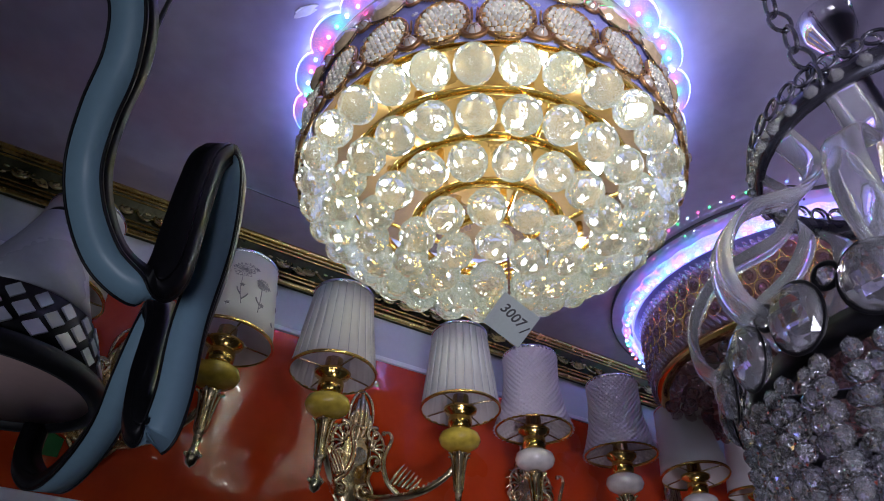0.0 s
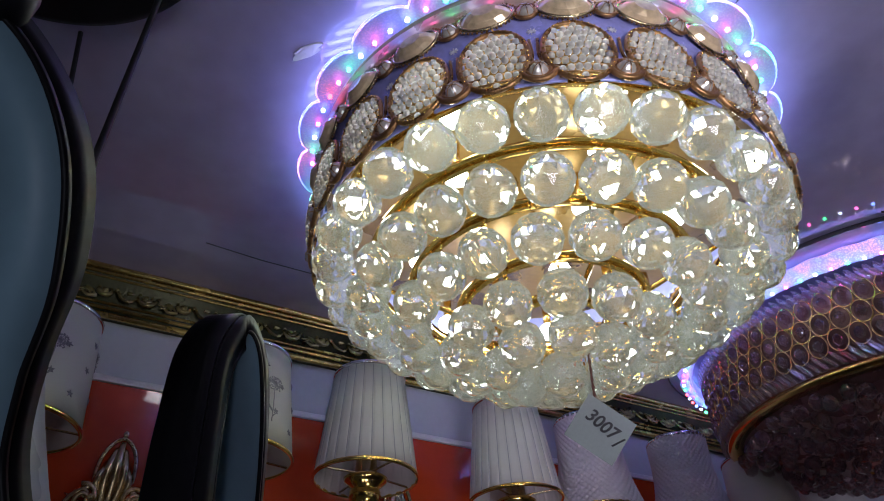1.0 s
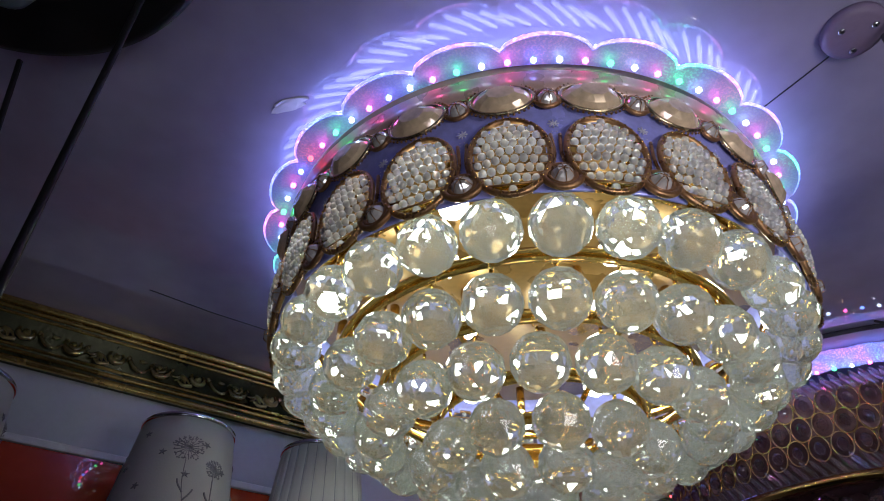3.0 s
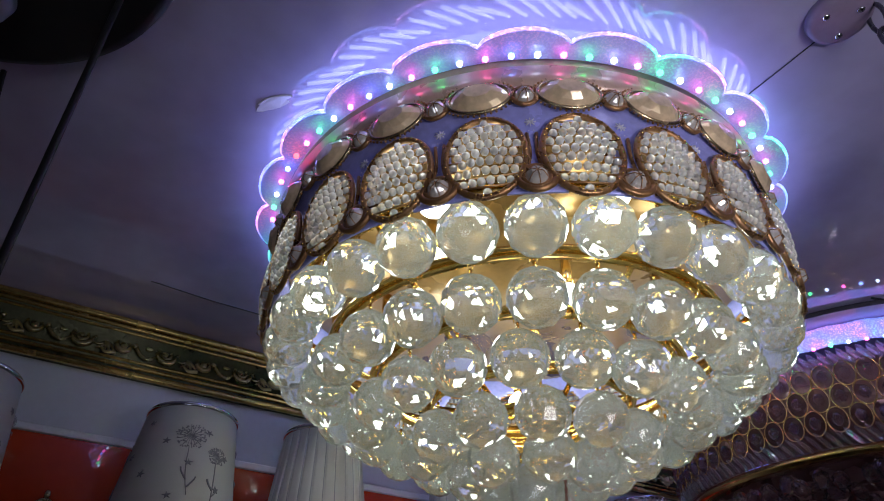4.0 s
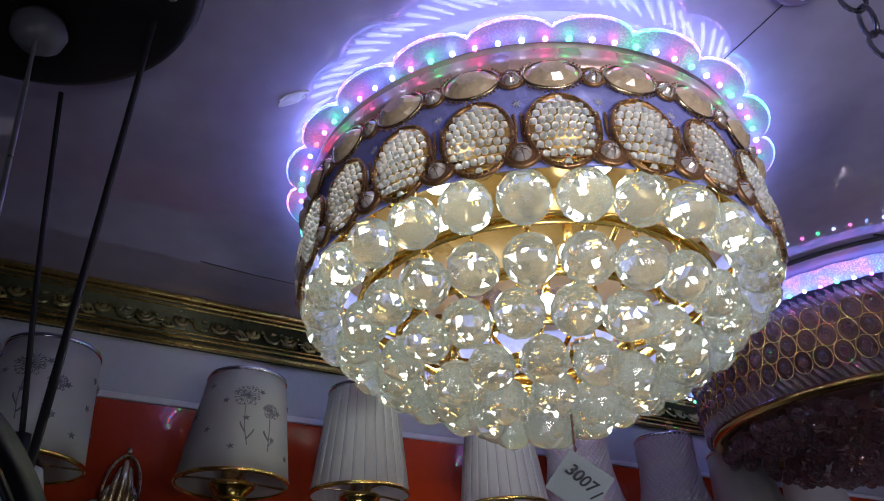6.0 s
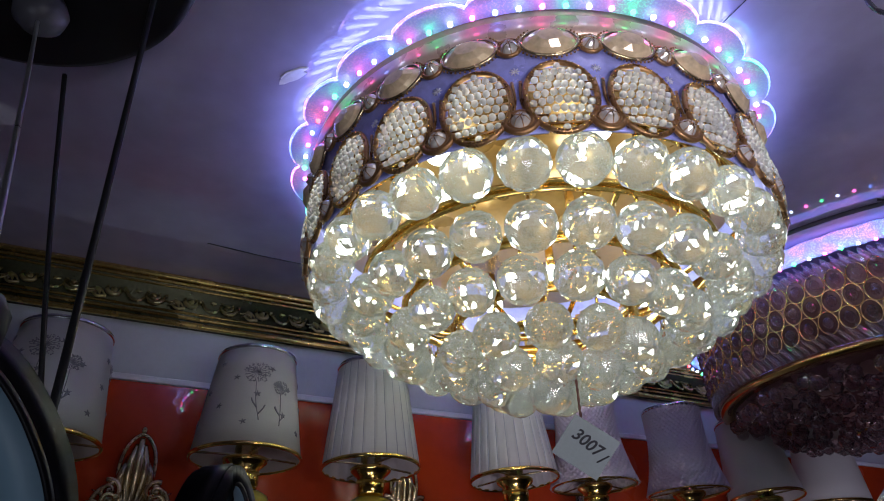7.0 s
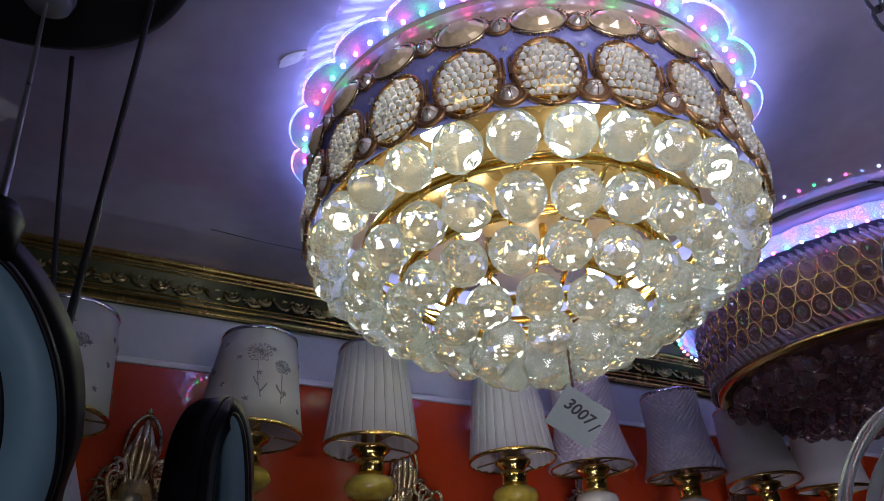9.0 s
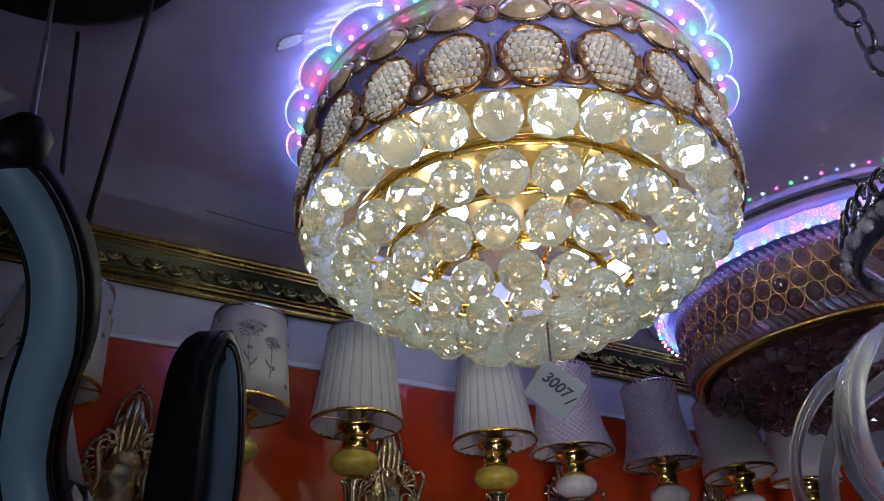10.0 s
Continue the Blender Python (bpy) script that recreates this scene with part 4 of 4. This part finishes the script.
RIBBON = [(-0.56, -0.4, 2.03), (-0.558, -0.385, 2.085), (-0.533, -0.368, 2.132), (-0.501, -0.352, 2.158), (-0.475, -0.347, 2.152), (-0.455, -0.34, 2.129), (-0.448, -0.322, 2.107), (-0.45, -0.295, 2.089), (-0.448, -0.272, 2.069),
          (-0.437, -0.258, 2.046), (-0.419, -0.25, 2.025), (-0.396, -0.246, 2.016), (-0.387, -0.242, 2.03), (-0.387, -0.236, 2.064), (-0.388, -0.228, 2.105), (-0.387, -0.221, 2.14), (-0.379, -0.215, 2.156), (-0.37, -0.211, 2.138),
          (-0.363, -0.205, 2.085), (-0.364, -0.203, 2.022), (-0.36, -0.198, 1.978), (-0.361, -0.193, 1.955), (-0.367, -0.188, 1.955), (-0.372, -0.182, 1.968), (-0.375, -0.172, 1.991), (-0.376, -0.162, 2.018), (-0.377, -0.152, 2.042),
          (-0.381, -0.142, 2.057), (-0.384, -0.13, 2.054), (-0.386, -0.1, 2.025), (-0.387, -0.06, 1.997), (-0.397, -0.01, 1.978), (-0.41, 0.04, 1.973), (-0.425, 0.08, 1.984), (-0.44, 0.12, 2.012), (-0.445, 0.16, 2.06),
          (-0.445, 0.18, 2.099)]
NEAR = Vector((-0.42, -0.52, 1.97))
RIBBON = [NEAR + (Vector(p) - NEAR) * (1 + 0.06 * min(1, max(0, (13 - i) / 5))) for i, p in enumerate(RIBBON)]
DEPTHS = [(0, Vector((0.8, -0.6, 0.05))), (6, Vector((0.8, -0.6, 0.05))), (8, Vector((0.88, -0.47, 0.05))), (17, Vector((0.88, -0.47, 0.05))), (20, Vector((0.99, -0.12, 0.05))), (60, Vector((0.99, -0.12, 0.05)))]


def depth_at(u):
    for (a, p), (b, q) in zip(DEPTHS, DEPTHS[1:]):
        if u <= b:
            return p.lerp(q, (u - a) / (b - a)).normalized()


def strip(points, u0, u1, v0, v1):
    """A bar along points: u runs across the band along its depth, v along its outward face."""
    bm = bmesh.new()
    rings = []
    n = len(points)
    for i, p in enumerate(points):
        d = (points[min(i + 1, n - 1)] - points[max(i - 1, 0)]).normalized()
        nv = d.cross(depth_at(i / 10)).normalized()
        w = nv.cross(d).normalized()
        rings.append([bm.verts.new(p + w * u + nv * v) for u, v in ((u0, v0), (u1, v0), (u1, v1), (u0, v1))])
    for a, b in zip(rings, rings[1:]):
        for k in range(4):
            bm.faces.new((a[k], a[(k + 1) % 4], b[(k + 1) % 4], b[k]))
    bm.faces.new(list(reversed(rings[0])))
    bm.faces.new(rings[-1])
    bmesh.ops.recalc_face_normals(bm, faces=bm.faces[:])
    return bm


curve = [rel(p) for p in spline(RIBBON, 10)]
part("channel", strip(curve, -0.0112, 0.0112, -0.0085, 0.002), M_BLACK, canopy, "black aluminium channel")
part("diffuser", strip(curve, -0.0095, 0.0095, 0.0022, 0.0042), M_LEDFACE, canopy, "pale opal silicone strip, unlit")
part("channel_back", strip(curve, -0.0075, 0.0075, -0.0105, -0.0086), M_BLACK, canopy)
part("channel_lip", strip(curve, -0.0112, -0.0097, 0.0022, 0.0046), M_BLACK, canopy)
part("channel_lip", strip(curve, 0.0097, 0.0112, 0.0022, 0.0046), M_BLACK, canopy)
part("connector", lathe([(0.0, -0.012), (0.009, -0.012), (0.0095, 0.004), (0.006, 0.010), (0.0, 0.012)], 20), M_BLACK, canopy, "black cable connector", Matrix.Translation(rel((-0.478, -0.345, 2.174))))

part("cord", sweep(spline([rel((-0.483, -0.109, 2.604)), rel((-0.475, -0.135, 2.427)), rel((-0.467, -0.161, 2.25)), rel((-0.463, -0.178, 2.155)), rel((-0.458, -0.23, 2.122)), rel((-0.4535, -0.272, 2.118))], 6), 0.0026, seg=6), M_CORD, canopy, "black fabric cord")

cone = thing("cone_pendant_lamp", pose(-0.494, 0.07, 2.246) @ Matrix.Scale(1.15, 4), "pale glass cone pendant with black diamond lattice, unlit", "pendant lamp")
part("glass_shade", lathe([(0.012, 0.0), (0.020, -0.004), (0.028, -0.03), (0.045, -0.075), (0.058, -0.105), (0.056, -0.105), (0.043, -0.075), (0.026, -0.03), (0.012, -0.004)], 64, close=True), M_OPALGREY, cone, "pale grey opal glass cone")
part("lattice_band", lathe([(0.058, -0.105), (0.0595, -0.1045), (0.083, -0.158), (0.081, -0.158)], 64, close=True), M_BLACK, cone, "black lattice band")
DIA = bmesh.new()
for x, z in ((-0.0082, 0), (0, 0.0095), (0.0082, 0), (0, -0.0095)):
    for y in (0.0, 0.0016):
        DIA.verts.new((x, y, z))
bmesh.ops.convex_hull(DIA, input=DIA.verts[:])
DIA = mesh_of("lattice_pane", DIA, M_OPALGREY, False)
for row in range(3):
    for i in range(20):
        z = -0.116 - 0.0145 * row
        r = 0.0595 + (0.083 - 0.0595) * (-0.1045 - z) / 0.0535
        put("lattice_pane", DIA, cone, at_ring(18 * (i + 0.5 * (row % 2)), r + 0.0002, z) @ Matrix.Rotation(math.atan(0.0235 / 0.0535), 4, "X") @ Matrix.Scale(0.85 + 0.14 * row, 4, (1, 0, 0)))
part("rim", lathe([(0.078, -0.156), (0.086, -0.156), (0.0885, -0.161), (0.0885, -0.169), (0.085, -0.173), (0.078, -0.172)], 64, close=True), M_BLACK, cone, "black rim")
part("diffuser_plate", lathe([(0.0, -0.164), (0.079, -0.164), (0.079, -0.167), (0.0, -0.168)], 64), M_PINKOPAL, cone, "pinkish opal diffuser plate")
part("cap", lathe([(0.0, 0.020), (0.006, 0.020), (0.008, 0.006), (0.017, 0.002), (0.020, -0.004), (0.0, -0.004)], 24), M_BLACK, cone)
part("cord", sweep(spline([(0, 0, 0.018), (-0.026, -0.02, 0.15), (-0.053, -0.042, 0.306)], 6), 0.0022, seg=6), M_CORD, cone, "black fabric cord")

# ---- hanging crystal chandelier with glass scroll arms ----
AX, AY = 0.17, -0.44
chand = thing("hanging_chandelier", pose(AX, AY, CEIL), "unlit chandelier of clear glass scrolls and hanging crystals", "chandelier")
Z = lambda z: z - CEIL
part("ceiling_cup", lathe([(0.0, -0.028), (0.018, -0.026), (0.03, -0.012), (0.032, -0.0005), (0.0, -0.0005)], 32), M_CHROME, chand, "chrome ceiling cup", pose(0.13, -0.06, 0))
part("column", lathe([(0.0, Z(2.03)), (0.012, Z(2.04)), (0.010, Z(2.2)), (0.022, Z(2.25)), (0.012, Z(2.3)), (0.010, Z(2.42)), (0.026, Z(2.46)), (0.03, Z(2.49)), (0.014, Z(2.51)), (0.0, Z(2.515))], 24), M_CHROME, chand)


def chain_link():
    n = 14
    pts = [(0.0095 * math.cos(2 * math.pi * i / n), 0, 0.0185 * math.sin(2 * math.pi * i / n)) for i in range(n)]
    return sweep(pts, 0.0021, seg=6, closed=True)


LINKM = mesh_of("chain_link", chain_link(), M_STEEL)


def chain(p0, p1, parent):
    a, b = Vector(p0), Vector(p1)
    n = max(2, int((b - a).length / 0.031))
    q = (b - a).to_track_quat("Z", "X").to_matrix().to_4x4()
    for i in range(n + 1):
        put("chain_link", LINKM, parent, Matrix.Translation(a.lerp(b, i / n)) @ q @ Matrix.Rotation(math.pi / 2 * (i % 2), 4, "Z"))


chain((0.069 - AX, -0.422 - AY, Z(2.63)), (-0.122, -0.006, Z(2.292)), chand)
chain((0.13, -0.06, Z(2.62)), (0.11, -0.052, Z(2.292)), chand)
part("crown", lathe([(0.118, Z(2.266)), (0.124, Z(2.266)), (0.127, Z(2.282)), (0.122, Z(2.292)), (0.118, Z(2.290))], 64, close=True), M_STEEL, chand, "dark chrome crown ring")
FILI = mesh_of("filigree_loop", ellipse_ring(0.0095, 0.0115, 0.0017, 20, 6), M_STEEL)
for i in range(40):
    put("filigree_loop", FILI, chand, at_ring(9 * i, 0.125, Z(2.2985)) @ Matrix.Rotation(0.25, 4, "X"))
BEAD3 = mesh_of("crown_bead", facet_ball(0.0065, ((-50, 5), (0, 8), (50, 5))), M_CLEAR, False)
CURL = mesh_of("crown_curl", sweep([(0.007 * math.cos(k * 0.5), 0, 0.014 + 0.009 * math.sin(k * 0.5)) for k in range(12)], 0.0016, seg=6), M_CHROME)
for i in range(36):
    put("crown_bead", BEAD3, chand, at_ring(10 * i, 0.127, Z(2.276)))
    put("crown_curl", CURL, chand, at_ring(10 * i + 5, 0.122, Z(2.284)))


def glass_arm_mesh():
    """A flat glass scroll in the r-z plane, extruded sideways."""
    pts = spline([(0.118, 0, 0.0), (0.100, 0, -0.035), (0.125, 0, -0.072), (0.178, 0, -0.1), (0.210, 0, -0.145), (0.212, 0, -0.19), (0.178, 0, -0.222)], 7)
    bm = bmesh.new()
    rings = []
    n = len(pts)
    for i, p in enumerate(pts):
        d = (pts[min(i + 1, n - 1)] - pts[max(i - 1, 0)]).normalized()
        nv = Vector((-d.z, 0, d.x))
        rings.append([bm.verts.new(p + nv * v + Vector((0, u, 0))) for u, v in ((-0.013, -0.002), (-0.009, -0.0042), (0.009, -0.0042), (0.013, -0.002), (0.013, 0.002), (0.009, 0.0042), (-0.009, 0.0042), (-0.013, 0.002))])
    for a, b in zip(rings, rings[1:]):
        for k in range(8):
            bm.faces.new((a[k], a[(k + 1) % 8], b[(k + 1) % 8], b[k]))
    bm.faces.new(list(reversed(rings[0])))
    bm.faces.new(rings[-1])
    bmesh.ops.recalc_face_normals(bm, faces=bm.faces[:])
    return bm


GARM = mesh_of("glass_arm", glass_arm_mesh(), M_CLEAR)
for i in range(12):
    put("glass_arm", GARM, chand, Matrix.Translation((0, 0, Z(2.27))) @ Matrix.Rotation(radians(30 * i + 8), 4, "Z"), "clear moulded glass scroll")
part("lower_ring", lathe([(0.176, Z(2.024)), (0.186, Z(2.024)), (0.186, Z(2.042)), (0.176, Z(2.042))], 64, close=True), M_BLACK, chand, "dark metal ring")
for k in range(4):
    a = radians(45 + 90 * k)
    part("spoke", sweep([(0.01 * math.cos(a), 0.01 * math.sin(a), Z(2.045)), (0.178 * math.cos(a), 0.178 * math.sin(a), Z(2.035))], 0.004, seg=6), M_BLACK, chand)
OVALC = mesh_of("oval_crystal", facet_ball(0.0215, ((-72, 5), (-48, 9), (-24, 12), (0, 14), (24, 12), (48, 9), (72, 5)), 1.12), M_LEADED, False)
OVALR = mesh_of("oval_clasp", ellipse_ring(0.0222, 0.0248, 0.0015, 32, 6), M_BLACK)
LOOP = mesh_of("link_loop", ellipse_ring(0.0085, 0.0085, 0.0022, 20, 6), M_BLACK)
for i in range(22):
    m = at_ring(360 / 22 * i + 4, 0.197, Z(2.047))
    o = put("oval_crystal", OVALC, chand, m @ Matrix.Diagonal((1, 0.6, 1, 1)), "large clear faceted crystal")
    put("oval_clasp", OVALR, o)
    g = put("link_loop", LOOP, chand, at_ring(360 / 22 * (i + 0.5) + 4, 0.195, Z(2.063)), "dark metal loop with a small crystal")
    put("loop_stone", BEAD3, g)


def crystal_string_mesh(n, pitch, seed):
    """Faceted beads strung on a wire, with a long drop at the end."""
    pick = random.Random(seed)
    bm = sweep([(0, 0, 0.008), (0, 0, -pitch * n)], 0.0004, seg=4)
    for k in range(n + 1):
        belts = ((-60, 5), (-20, 8), (20, 8), (60, 5)) if k < n else ((-80, 4), (-30, 6), (20, 6), (70, 4))
        bead = facet_ball(0.0066 if k < n else 0.0062, belts, 1.05 if k < n else 2.6)
        turn = Euler((pick.uniform(-.25, .25), pick.uniform(-.25, .25), pick.uniform(0, 6))).to_matrix().to_4x4()
        bmesh.ops.transform(bead, matrix=Matrix.Translation((0, 0, -pitch * k - (0.01 if k == n else 0))) @ turn, verts=bead.verts)
        step = bpy.data.meshes.new("bead")
        bead.to_mesh(step)
        bead.free()
        bm.from_mesh(step)
        bpy.data.meshes.remove(step)
    return bm


STRINGS = {(n, k): mesh_of("crystal_string", crystal_string_mesh(n, 0.0152, 10 * n + k), M_LEADED, False) for n in (6, 8, 9, 10) for k in range(3)}
rng = random.Random(3)
for r, count, n in ((0.19, 62, 6), (0.165, 52, 8), (0.135, 40, 9), (0.095, 26, 10), (0.05, 12, 10)):
    for i in range(count):
        put("crystal_string", STRINGS[n, i % 3], chand, at_ring(360 * (i + rng.uniform(-.2, .2)) / count, r + rng.uniform(-.003, .003), Z(2.014) + rng.uniform(-.003, .003)) @ Matrix.Rotation(rng.uniform(0, 6), 4, "Z"))

# ---- small ceiling fittings ----
rose = thing("ceiling_hook_plate", pose(0.054, -0.402, CEIL), "small lilac grey round hook plate screwed to the ceiling", "hook plate")
part("disc", lathe([(0.0, -0.010), (0.022, -0.010), (0.027, -0.007), (0.028, -0.0005), (0.0, -0.0005)], 40), M_LILACPL, rose)
for a in (40, 160, 280):
    bm = bmesh.new()
    ball(bm, (0.016 * math.cos(radians(a)), 0.016 * math.sin(radians(a)), -0.0105), 0.0035, 2, 1, 1, 0.6)
    part("screw", bm, M_CHROME, rose)
wire = thing("ceiling_wire", pose(0, 0, CEIL), "thin dark wire running along the ceiling", "wire")
part("strand", sweep(spline([(0.062, -0.383, -0.002), (0.064, -0.345, -0.0015), (0.065, -0.29, -0.002)], 6), 0.0006, seg=5), M_CORD, wire)

seam = thing("ceiling_seam", pose(0, 0, CEIL), "fine dark joint line across the ceiling", "seam", kind="structure")
part("joint", sweep([(-0.36, 0.386, -0.0003), (-0.27, 0.392, -0.0003), (-0.16, 0.391, -0.0003)], 0.0009, seg=5), M_DARKGAP, seam)
flake = thing("peeled_paint_patch", pose(-0.334, -0.028, CEIL), "pale peeled paint flake curling off the ceiling", "paint flake")
bm = bmesh.new()
rng = random.Random(2)
top, low = [], []
for i in range(18):
    a = 2 * math.pi * i / 18
    q = 1 + rng.uniform(-0.25, 0.2)
    x, y = 0.020 * q * math.cos(a), 0.0075 * q * math.sin(a)
    x, y = x * 0.57 + y * 0.82, -x * 0.82 + y * 0.57
    top.append(bm.verts.new((x, y, -0.0004)))
    low.append(bm.verts.new((x, y, -0.0014 - 0.0012 * rng.random())))
bm.faces.new(top)
bm.faces.new(list(reversed(low)))
for i in range(18):
    bm.faces.new((top[i], low[i], low[(i + 1) % 18], top[(i + 1) % 18]))
part("flake", bm, M_FLAKE, flake, smooth=False)
note = thing("paper_label", pose(-0.455, WALL_Y - 0.008, 2.165), "small green and yellow printed paper label on the board", "label")
part("sheet", box(bmesh.new(), -0.02, 0.026, -0.001, 0.0005, -0.026, 0.026), M_GREEN, note, smooth=False)
part("stripe", box(bmesh.new(), -0.034, -0.0202, -0.0011, 0.0005, -0.026, 0.022), M_YELLOW, note, "yellow printed edge", smooth=False)
